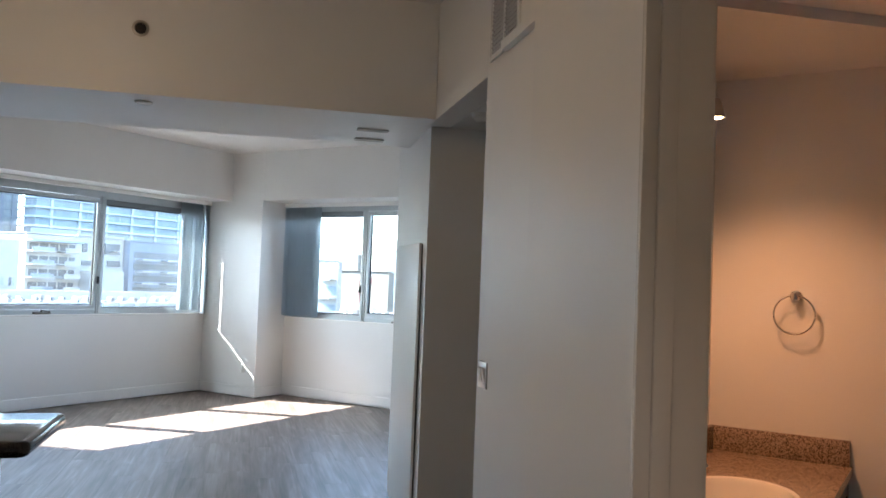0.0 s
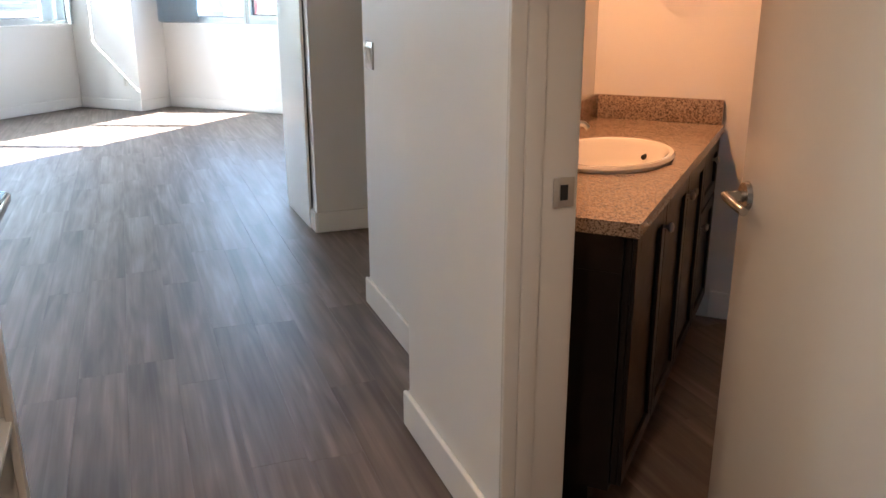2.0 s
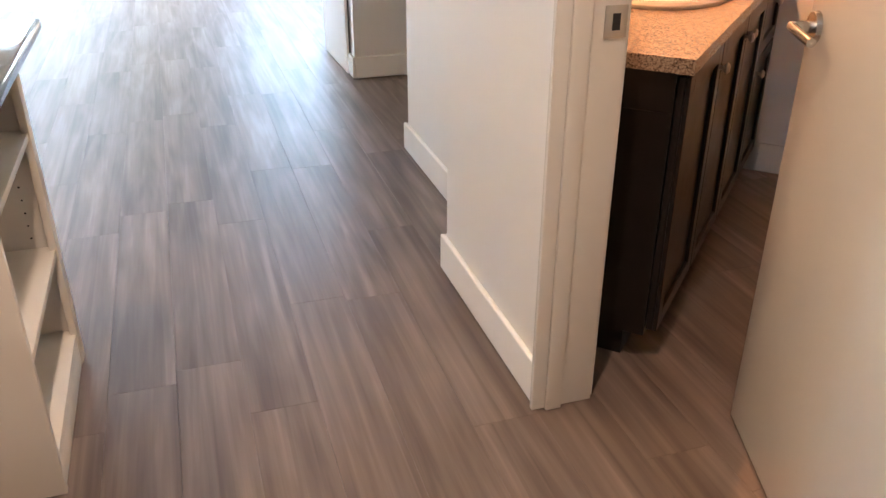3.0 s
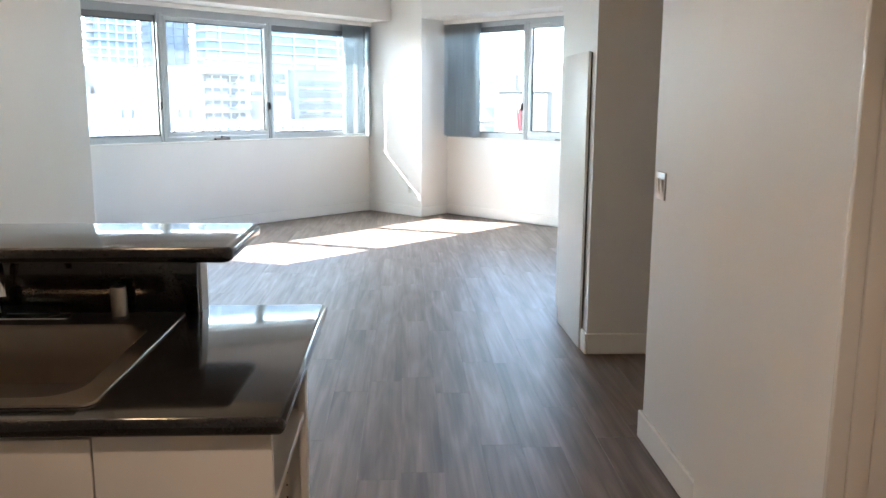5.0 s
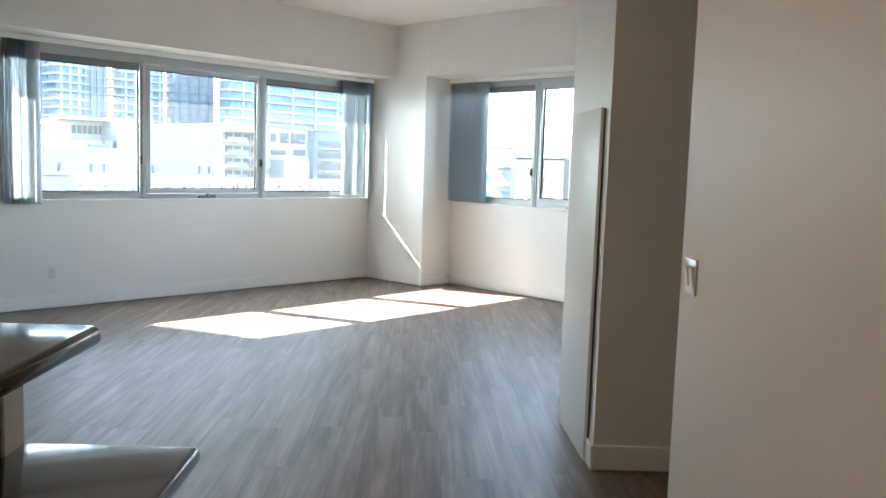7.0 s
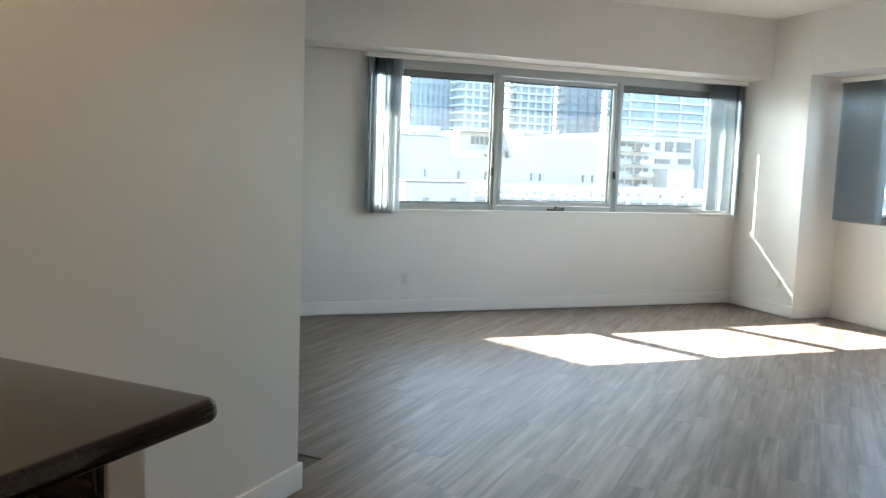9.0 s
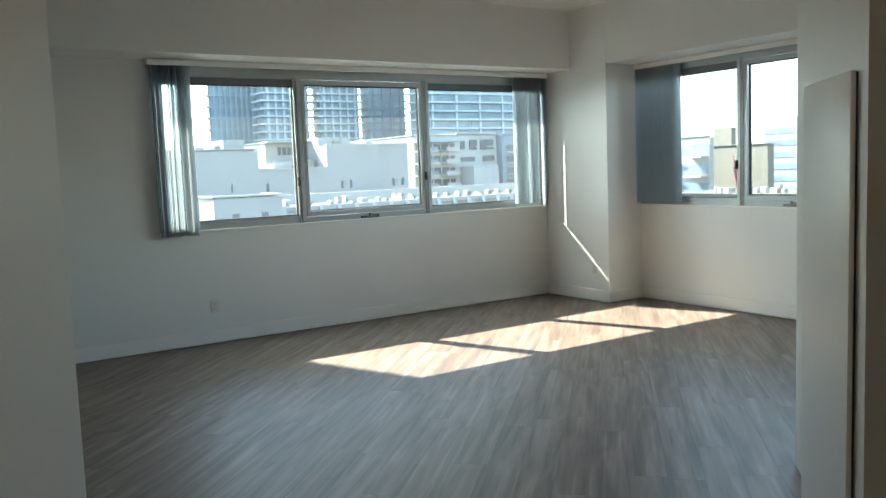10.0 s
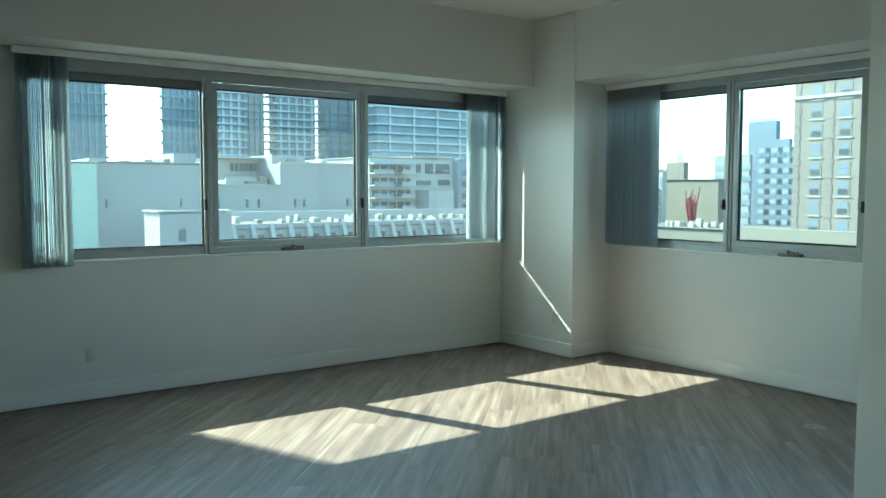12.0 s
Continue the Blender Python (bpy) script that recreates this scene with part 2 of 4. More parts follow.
def slab_outline(pts, z0, z1, bm, bevel=0.0, seg=3, vertical=0.0, vseg=5):
    """An upright prism over a plan outline, with rounded corners and edges."""
    vs = [bm.verts.new((x, y, z0)) for x, y in pts]
    f = bm.faces.new(vs)
    r = bmesh.ops.extrude_face_region(bm, geom=[f])
    up = [v for v in r["geom"] if isinstance(v, bmesh.types.BMVert)]
    bmesh.ops.translate(bm, verts=up, vec=(0, 0, z1 - z0))
    bmesh.ops.recalc_face_normals(bm, faces=bm.faces[:])
    if vertical:
        es = [e for e in bm.edges if abs(e.verts[0].co.z - e.verts[1].co.z) > 1e-4]
        bmesh.ops.bevel(bm, geom=es, offset=vertical, segments=vseg, affect="EDGES", profile=0.5)
    if bevel:
        es = [e for e in bm.edges if abs(e.verts[0].co.z - e.verts[1].co.z) < 1e-5 and len(e.link_faces) == 2 and abs(e.link_faces[0].normal.dot(e.link_faces[1].normal)) < 0.3]
        bmesh.ops.bevel(bm, geom=es, offset=bevel, segments=seg, affect="EDGES", profile=0.5)


def mesh_of(name, bm, material, smooth=False):
    bmesh.ops.recalc_face_normals(bm, faces=bm.faces[:])
    me = bpy.data.meshes.new(name)
    bm.to_mesh(me)
    bm.free()
    for mt in (material if isinstance(material, (list, tuple)) else [material]):
        me.materials.append(mt)
    if smooth:
        for p in me.polygons:
            p.use_smooth = True
        me.set_sharp_from_angle(angle=radians(38))
    return me


def part(name, bm, material, parent, label="", smooth=False):
    ob = new(name, mesh_of(name, bm, material, smooth))
    ob.parent = parent
    if label:
        tagged(ob, label)
    return ob


def thing(name, label, category, m=EYE4, group="", kind=""):
    ob = new(name)
    ob.empty_display_size = 0.1
    ob.matrix_world = m
    return tagged(ob, label, category, group, kind)


def structure(name, label, boxes, material, m=EYE4, bevel=0.0, category="wall"):
    bm = bmesh.new()
    for lo, hi in boxes:
        add_box(bm, lo, hi, bevel)
    ob = new(name, mesh_of(name, bm, material))
    ob.matrix_world = m
    return tagged(ob, label, category, kind="structure")


def box_part(name, lo, hi, material, parent, bevel=0.003, label="", seg=2):
    bm = bmesh.new()
    add_box(bm, lo, hi, bevel, seg)
    return part(name, bm, material, parent, label, smooth=bevel > 0)


# ---- large structure ----
ZC = 3.25      # ceiling
ZB = 2.56      # underside of the beam and the alcove
HB = 0.68      # hall wall beside the bathroom door
HB2 = 0.875    # hall wall with the switch
YA, XB = 9.03, 8.52   # window walls
WT = 0.22

structure("wall_north", "white painted window wall above oak floor", [
    ((1.38, YA, -0.1), (3.47, YA + WT, 3.4)), ((7.985, YA, -0.1), (8.74, YA + WT, 3.4)),
    ((3.47, YA, -0.1), (7.985, YA + WT, 1.065)), ((3.47, YA, 2.60), (7.985, YA + WT, 3.4))], WALL)
structure("wall_east", "white painted window wall beside the corner column", [
    ((XB, 8.06, -0.1), (XB + WT, YA, 3.4)), ((XB, 0.0, -0.1), (XB + WT, 4.0, 3.4)),
    ((XB, 4.0, -0.1), (XB + WT, 8.06, 1.065)), ((XB, 4.0, 2.60), (XB + WT, 8.06, 3.4))], WALL)
structure("corner_column", "square white painted corner column", [((8.0, 8.0, -0.05), (XB - 0.003, YA - 0.003, ZC))], WALL, bevel=0.004, category="column")
structure("beam_north", "white painted beam above the wide window", [((1.5, 8.56, 2.605), (7.997, YA - 0.003, ZC))], WALL, category="beam")
structure("beam_east", "white painted beam above the side window", [((8.0, 0.5, 2.605), (XB - 0.003, 7.997, ZC))], WALL, category="beam")
structure("eyebrow", "concrete sun shade outside above the window", [((1.4, YA + WT + 0.003, 2.62), (8.9, 9.70, 2.80))], WALL, category="sun shade")
structure("wall_west", "plain white painted wall", [((1.38, 4.33, -0.1), (1.5, YA, 3.4))], WALL)
structure("wall_kitchen", "white painted partition at the end of the kitchen", [((-2.06, -1.6, -0.1), (-1.94, 4.84, 3.4))], WALL, HALL, bevel=0.004)
structure("wall_back", "plain white wall behind the kitchen", [((-2.06, -1.72, -0.1), (3.0, -1.6, 3.4))], WALL, HALL)
structure("wall_hall", "white painted hall wall beside the bathroom door", [
    ((HB, 1.80, -0.1), (0.842, 2.60, 3.4)), ((HB, -1.6, -0.1), (0.842, 0.70, 3.4)), ((HB, 0.70, 2.585), (0.842, 1.80, 3.4))], WALL, HALL, bevel=0.003)
structure("wall_alcove", "white painted hall wall with a light switch", [
    ((HB2, 2.50, -0.1), (1.02, 3.80, 3.4)), ((HB2, 3.80, ZB), (1.02, 5.10, 3.4))], WALL, HALL, bevel=0.003)
bm = bmesh.new()
slab_outline([(HB2 + 0.023, 5.10), (5.8, 5.10), (5.8, 6.42), (0.945, 6.42)], -0.1, 3.4, bm)
pier = new("wall_closet", mesh_of("wall_closet", bm, WALL))
pier.matrix_world = HALL
tagged(pier, "white painted pier between the alcove and the living room", "wall", kind="structure")
structure("wall_alcove_end", "plain white wall at the end of the alcove", [((2.6, 2.4, -0.1), (2.72, 5.1, 3.4))], WALL, HALL)
structure("alcove_ceiling", "low white alcove ceiling", [((HB2 + 0.148, 2.6, ZB), (2.6, 5.1, ZB + 0.1))], CEIL, HALL, category="ceiling")
structure("beam_hall", "white painted dropped beam between kitchen and living room", [((-3.6, 4.87, ZB), (HB2 - 0.003, 5.0985, ZC)), ((-3.6, 5.0985, ZB), (1.2, 5.95, ZC))], WALL, HALL, category="beam")
structure("bath_wall_end", "warm-lit painted bathroom wall with a towel ring", [((3.8, -1.5, -0.1), (3.92, 1.3, 3.4))], WALL)
structure("bath_wall_back", "painted bathroom wall behind the vanity", [((2.31, 1.14, -0.1), (3.8, 1.24, 3.4))], WALL)
structure("bath_wall_far", "plain painted bathroom wall", [((0.2, -1.62, -0.1), (3.92, -1.5, 3.4))], WALL)
structure("bath_ceiling", "painted bathroom ceiling", [((0.843, -1.6, 2.60), (3.6, 3.5, 2.64))], CEIL, HALL, category="ceiling")
def plan_clip(poly, px, py, nx, ny):
    """Keep the part of a plan polygon with (p - (px, py)) . n <= 0."""
    out = []
    for i, p in enumerate(poly):
        q = poly[(i + 1) % len(poly)]
        dp, dq = (p[0] - px) * nx + (p[1] - py) * ny, (q[0] - px) * nx + (q[1] - py) * ny
        if dp <= 0:
            out.append(p)
        if (dp < 0 < dq) or (dq < 0 < dp):
            t = dp / (dp - dq)
            out.append((p[0] + t * (q[0] - p[0]), p[1] + t * (q[1] - p[1])))
    return out


R2 = 0.5 ** 0.5
# plan limits in the hall frame (b, a): window walls and back wall
LIMITS = [((0, (YA + 0.05) / R2), (-R2, R2)), (((XB + 0.05) / R2, 0), (R2, R2)), ((-2.0, -1.65), (0, -1)), ((2.475, 0), (R2, -R2))]
shape = [(-8, -1.7), (9, -1.7), (9, 14), (-8, 14)]
for (p, nrm) in LIMITS:
    shape = plan_clip(shape, p[0], p[1], nrm[0], nrm[1])
bm = bmesh.new()
slab_outline(shape, ZC, ZC + 0.15, bm)
ceiling = new("ceiling", mesh_of("ceiling", bm, CEIL))
ceiling.matrix_world = HALL
tagged(ceiling, "white painted ceiling", "ceiling", kind="structure")


# ---- windows: built in their own frame, X along the wall, Y outwards, Z up ----
def window(name, label, m, edges, awning, z0=1.065, z1=2.60, zt=2.47):
    """A row of panes between the given edges; the pane with index awning has an opening sash with a crank."""
    w = thing(name, label, "window", m, kind="structure")
    x0, x1 = edges[0], edges[-1]
    zb = z0 + 0.055
    bm = bmesh.new()
    add_box(bm, (x0, 0.03, z0), (x1, 0.11, zb), 0.003)
    part("bottom_rail", bm, ALU, w)
    bm = bmesh.new()
    add_box(bm, (x0, 0.03, zt), (x1, 0.11, z1), 0.003)
    part("head_rail", bm, ALU, w)
    for x, s in ((x0, 1), (x1, -1)):
        bm = bmesh.new()
        add_box(bm, (min(x, x + s * 0.05), 0.032, zb), (max(x, x + s * 0.05), 0.108, zt), 0.003)
        part("jamb", bm, ALU, w)
    for x in edges[1:-1]:
        bm = bmesh.new()
        add_box(bm, (x - 0.038, 0.018, zb - 0.05), (x + 0.038, 0.108, zt + 0.03), 0.004)
        add_box(bm, (x - 0.012, 0.008, zb - 0.045), (x + 0.012, 0.020, zt + 0.02), 0.002)
        mull = part("mullion", bm, ALU, w)
        bm = bmesh.new()
        add_box(bm, (x - 0.045, -0.004, 1.43), (x - 0.025, 0.02, 1.52), 0.006)
        add_tube(bm, (x - 0.035, 0.0, 1.46), (x - 0.035, -0.018, 1.46), 0.009)
        part("latch", bm, DARKP, mull, "black window latch", smooth=True)
    for i, (a, b) in enumerate(zip(edges, edges[1:])):
        a, b = a + (0.05 if i == 0 else 0.038), b - (0.05 if i == len(edges) - 2 else 0.038)
        lo, hi = zb, zt
        if i == awning:
            bm = bmesh.new()
            for p, q in (((a + .004, 0.022, zb + .004), (b - .004, 0.09, zb + 0.05)), ((a + .004, 0.022, zt - 0.05), (b - .004, 0.09, zt - .004)),
                         ((a + .004, 0.024, zb + 0.05), (a + 0.045, 0.088, zt - 0.05)), ((b - 0.045, 0.024, zb + 0.05), (b - .004, 0.088, zt - 0.05))):
                add_box(bm, p, q, 0.004)
            part("sash", bm, ALU, w)
            a, b, lo, hi = a + 0.045, b - 0.045, zb + 0.05, zt - 0.05
            c = (a + b) / 2
            bm = bmesh.new()
            add_box(bm, (c - 0.10, -0.018, z0 + 0.006), (c + 0.10, 0.03, z0 + 0.030), 0.006)
            add_tube(bm, (c - 0.01, -0.002, z0 + 0.02), (c - 0.01, -0.012, z0 + 0.055), 0.012)
            add_path(bm, [(c - 0.01, -0.01, z0 + 0.05), (c + 0.02, -0.02, z0 + 0.042), (c + 0.08, -0.022, z0 + 0.030)], 0.006)
            add_tube(bm, (c + 0.08, -0.022, z0 + 0.018), (c + 0.08, -0.022, z0 + 0.045), 0.008)
            part("crank", bm, GUN, w, "dark metal window crank", smooth=True)
        else:
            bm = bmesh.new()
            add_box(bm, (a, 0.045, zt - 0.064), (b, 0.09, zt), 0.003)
            part("shade_painted_head", bm, ALUD, w)
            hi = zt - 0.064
            bm = bmesh.new()
            add_box(bm, (a, 0.04, zb), (b, 0.09, zb + 0.02), 0.003)
            part("glazing_bead", bm, ALU, w)
            lo = zb + 0.02
        bm = bmesh.new()
        g = 0.011
        for p, q in (((a, 0.05, lo), (b, 0.075, lo + g)), ((a, 0.05, hi - g), (b, 0.075, hi)), ((a, 0.052, lo + g), (a + g, 0.073, hi - g)), ((b - g, 0.052, lo + g), (b, 0.073, hi - g))):
            add_box(bm, p, q)
        part("gasket", bm, RUBBER, w)
        bm = bmesh.new()
        add_box(bm, (a + 0.004, 0.058, lo + 0.004), (b - 0.004, 0.064, hi - 0.004))
        pane = part("pane", bm, GLASS, w)
        pane.visible_shadow = False
    bm = bmesh.new()
    add_box(bm, (x0 + .002, -0.012, z0 - 0.018), (x1 - .002, 0.03, z0 + 0.003), 0.004)
    part("window_sill", bm, TRIM, w)
    return w


NORTH = pose(0, YA, 0)
EAST = Matrix.Translation((XB, 0, 0)) @ pose(0, 0, 0, 0, 0, -90)   # X runs towards -y
window("window_1", "wide three-part aluminium window with an awning pane", NORTH, [3.47, 4.875, 6.357, 7.985], 1)
window("window_2", "three-part aluminium window beside the corner column", EAST, [-8.06, -6.705, -5.51, -4.0], 1, zt=2.497)


def blind(name, label, m, x0, x1, stacks):
    """A vertical blind: head rail, and vanes drawn together in stacks (from, to, count, bottom, turn, looseness)."""
    w = thing(name, label, "vertical blind", m)
    bm = bmesh.new()
    add_box(bm, (x0, -0.085, 2.555), (x1, -0.005, 2.598), 0.004)
    part("track", bm, TRIM, w)
    bm = bmesh.new()
    add_box(bm, (x0, -0.096, 2.548), (x1, -0.087, 2.600), 0.002)
    part("valance", bm, TRIM, w)
    rng = random.Random(3)
    for a, b, n, z, angle, loose in stacks:
        for i in range(n):
            x = a + (b - a) * (i + 0.5) / n
            turn = radians(angle + rng.uniform(-loose, loose))
            bm = bmesh.new()
            h = 0.042
            cols = []
            for k in range(5):
                u = -1 + k / 2
                bow = 0.006 * (1 - u * u)
                px = x + u * h * math.cos(turn) + bow * math.sin(turn)
                py = -0.045 + u * h * math.sin(turn) - bow * math.cos(turn)
                cols.append((px, py))
            zz = z + rng.uniform(-0.004, 0.004)
            front = [[bm.verts.new((px, py, q)) for q in (zz, 2.55)] for px, py in cols]
            for p, q in zip(front, front[1:]):
                bm.faces.new((p[0], q[0], q[1], p[1]))
            ret = bmesh.ops.solidify(bm, geom=bm.faces[:], thickness=0.0012)
            part("vane", bm, VINYL, w, smooth=True)
    return w


# the last four north vanes are added, to narrow the sunlit slit on the column
blind("vertical_blind", "grey-white vertical vinyl blind drawn open at both ends", NORTH, 3.44, 7.98, [(3.47, 3.70, 17, 1.03, 75, 14), (3.70, 3.80, 6, 1.03, 112, 8), (7.50, 7.78, 16, 1.104, 68, 12), (7.78, 7.860, 5, 1.104, 68, 2), (7.913, 7.985, 4, 1.055, 68, 2)])
blind("vertical_blind", "grey-white vertical vinyl blind drawn open beside the column", EAST, -8.0, -4.05, [(-8.0, -7.42, 34, 1.085, 68, 14)])


# ---- skirting ----
def baseboard(runs, m=EYE4, h=0.135, t=0.018):
    """runs: plan boxes x0, y0, x1, y1 with the board's own thickness."""
    for x0, y0, x1, y1 in runs:
        bm = bmesh.new()
        add_box(bm, (x0, y0, 0.006), (x1, y1, h), 0.005)
        ob = new("baseboard", mesh_of("baseboard", bm, TRIM))
        ob.matrix_world = m
        tagged(ob, "white painted flat baseboard along the wall", "baseboard", kind="structure")


T = 0.018
baseboard([(1.5, YA - T, 8.0, YA - 0.001), (8.0 - T, 8.0 - T, 7.999, YA - T), (8.0, 8.0 - T, XB - T, 7.999), (XB - T, 0.3, XB - 0.001, 8.0)])
baseboard([(HB - T, 1.80, HB - 0.001, 2.60 + T), (HB, 2.601, HB2 - T, 2.60 + T), (HB2 - T, 2.60 + T, HB2 - 0.001, 3.80 + T), (HB2, 3.801, 1.02, 3.80 + T),
           (HB2 + 0.023, 5.10 - T, 2.6, 5.099), (HB2 + 0.023 - T, 5.10 - T, HB2 + 0.022, 5.21), (0.95, 6.421, 5.7, 6.42 + T),
           (-1.939, 2.95, -1.94 + T, 4.84 + T), (-2.06, 4.841, -1.94, 4.84 + T), (HB - T, -1.6, HB - 0.001, 0.69)], HALL)
baseboard([(3.8 - T, -1.5, 3.799, 0.55)])


# ---- hall: bathroom door and frame, switch, vent, sprinkler, detectors, panel ----
frame_ob = thing("door_frame", "white painted door frame with a steel strike plate", "door frame", HALL, kind="structure")
box_part("jamb", (HB - 0.025, 1.782, 0.001), (0.828, 1.7995, 2.585), DOORW, frame_ob)
box_part("stop", (0.690, 1.770, 0.001), (0.735, 1.7815, 2.56), DOORW, frame_ob)
box_part("jamb", (HB - 0.025, 0.7005, 0.001), (0.828, 0.725, 2.585), DOORW, frame_ob)
box_part("head", (HB - 0.025, 0.725, 2.56), (0.850, 1.782, 2.5845), DOORW, frame_ob)
strike = box_part("strike_plate", (0.768, 1.7785, 0.98), (0.822, 1.7815, 1.05), NICKEL, frame_ob, 0.001, "steel strike plate")
box_part("latch_hole", (0.786, 1.776, 0.997), (0.804, 1.7784, 1.033), DARKP, strike, 0.0)

door = thing("door_1", "white painted flush bathroom door standing half open", "door", HALL @ pose(0.838, 0.735, 0, 0, 0, -19.4), kind="structure")
box_part("slab", (0.0, 0.0, 0.012), (0.04, 0.916, 2.545), DOORW, door, 0.003)
for side, face in ((-1, -0.001), (1, 0.041)):
    bm = bmesh.new()
    add_tube(bm, (face, 0.872, 1.028), (face + side * 0.011, 0.872, 1.028), 0.033, 0.030, 28)
    add_tube(bm, (face + side * 0.011, 0.872, 1.028), (face + side * 0.048, 0.872, 1.028), 0.012)
    add_path(bm, [(face + side * 0.046, 0.882, 1.028), (face + side * 0.050, 0.86, 1.028), (face + side * 0.050, 0.81, 1.024), (face + side * 0.047, 0.765, 1.020)], 0.0095, 14)
    part("lever", bm, LEVER, door, "satin nickel door lever", smooth=True)


def switch_plate(m, gangs, label):
    """Plate in the XZ plane, facing -Y."""
    w = thing("light_switch", label, "light switch", m)
    wd = 0.07 + 0.046 * (gangs - 1)
    box_part("plate", (-wd / 2, -0.0072, -0.058), (wd / 2, -0.0003, 0.058), NICKEL, w, 0.003)
    # thin grey sheets draw the shadow lines round the plate and the paddles
    box_part("painted_shadow_edge", (-wd / 2 - 0.0015, -0.0012, -0.0595), (wd / 2 + 0.0015, -0.0002, 0.0595), GRILLE, w, 0.0)
    for g in range(gangs):
        x = (g - (gangs - 1) / 2) * 0.046
        box_part("painted_rocker_shadow", (x - 0.0178, -0.0076, -0.0348), (x + 0.0178, -0.0071, 0.0348), GRILLE, w, 0.0)
        bm = bmesh.new()
        add_box(bm, (x - 0.016, -0.0125, -0.033), (x + 0.016, -0.0065, 0.033), 0.0015)
        rk = part("rocker", bm, PLAST, w)
        rk.rotation_euler = (radians(7), 0, 0)
    return w


switch_plate(HALL @ pose(HB2, 3.69, 1.19, 0, 0, -90), 2, "double light switch with metal plate and white paddles")


def outlet(m):
    w = thing("wall_outlet", "white duplex wall outlet above the baseboard", "outlet", m)
    box_part("plate", (-0.035, -0.006, -0.057), (0.035, -0.0005, 0.057), PLAST, w, 0.003)
    for z in (-0.021, 0.021):
        bm = bmesh.new()
        add_box(bm, (-0.016, -0.0085, z - 0.014), (0.016, -0.0055, z + 0.014), 0.004)
        s = part("socket", bm, PLAST, w)
        for x in (-0.006, 0.006):
            box_part("slot", (x - 0.0012, -0.009, z - 0.002), (x + 0.0012, -0.0084, z + 0.007), DARKP, s, 0.0)


outlet(NORTH @ pose(3.922, 0, 0.350))
outlet(Matrix.Translation((8.0, 8.22, 0.365)) @ pose(0, 0, 0, 0, 0, -90))

vent = thing("air_vent", "grey metal air vent grille high on the hall wall", "air vent", HALL @ pose(HB2, 3.535, 2.78, 0, 0, -90) @ Matrix.Diagonal((1.2, 1, 1, 1)))
bm = bmesh.new()
for p, q in (((-0.17, -0.012, -0.17), (0.17, -0.0005, -0.145)), ((-0.17, -0.012, 0.145), (0.17, -0.0005, 0.17)), ((-0.17, -0.012, -0.145), (-0.15, -0.0005, 0.145)), ((0.15, -0.012, -0.145), (0.17, -0.0005, 0.145)), ((-0.008, -0.012, -0.145), (0.008, -0.0005, 0.145))):
    add_box(bm, p, q, 0.002)
part("frame", bm, TRIM, vent)
box_part("backing", (-0.15, -0.003, -0.145), (0.15, -0.0008, 0.145), DARKP, vent, 0.0)
for i in range(14):
    bm = bmesh.new()
    add_box(bm, (-0.15, -0.001, -0.0065), (0.15, 0.001, 0.0065), 0, 1, pose(0, -0.007, -0.135 + i * 0.0208, 40))
    part("slat", bm, GRILLE, vent)

sp = thing("sprinkler", "dark recessed sprinkler head in the beam face", "sprinkler", HALL @ pose(-0.80, 4.87, 2.92))
bm = bmesh.new()
add_lathe(bm, [(0.030, 0.001), (0.044, 0.001), (0.046, 0.006), (0.032, 0.010), (0.030, 0.002)], (0, 0, 0), 28, pose(0, 0, 0, 90))
part("escutcheon", bm, NICKEL, sp, smooth=True)
bm = bmesh.new()
add_lathe(bm, [(0.0, 0.002), (0.030, 0.002), (0.028, 0.007), (0.012, 0.010), (0.012, 0.02), (0.0, 0.022)], (0, 0, 0), 20, pose(0, 0, 0, 90))
part("head", bm, DARKP, sp, smooth=True)


def ceiling_disc(name, label, cat, b, a, z, r):
    w = thing(name, label, cat, HALL @ pose(b, a, z))
    bm = bmesh.new()
    add_lathe(bm, [(0, -0.014), (r * 0.7, -0.013), (r, -0.006), (r, -0.0005)], (0, 0, 0), 28)
    part("cover", bm, PLAST, w, smooth=True)


ceiling_disc("sprinkler_cover", "white round sprinkler cover under the beam", "sprinkler", -0.79, 5.08, ZB, 0.05)
for b, a in ((0.57, 5.36), (0.60, 5.73)):
    v = thing("slot_vent", "small white slot vent under the beam", "air vent", HALL @ pose(b, a, ZB))
    box_part("cover", (-0.10, -0.03, -0.012), (0.10, 0.03, -0.0005), PLAST, v, 0.004)
    box_part("slot", (-0.085, -0.008, -0.0135), (0.085, 0.008, -0.0121), GRILLE, v, 0.0)
sd = thing("smoke_detector", "white round smoke detector on the alcove ceiling", "smoke detector", HALL @ pose(1.09, 4.62, ZB))
bm = bmesh.new()
add_lathe(bm, [(0, -0.045), (0.035, -0.044), (0.05, -0.03), (0.065, -0.022), (0.068, -0.0005)], (0, 0, 0), 28)
part("body", bm, PLAST, sd, smooth=True)

pn = thing("white_panel", "tall plain white panel leaning flat against the pier", "panel", HALL @ pose(0.872, 5.222, 0, 0, 0.1, 1.2))
box_part("board", (0.0, 0.0, 0.004), (0.018, 0.66, 1.840), PANEL, pn, 0.002)
# near-black strip painted in for the shade between panel and pier
box_part("shade_strip", (0.0185, 0.005, 0.006), (0.026, 0.655, 1.836), GAP_SHADE, pn, 0.001, "dark strip standing in for the shaded gap behind the panel")

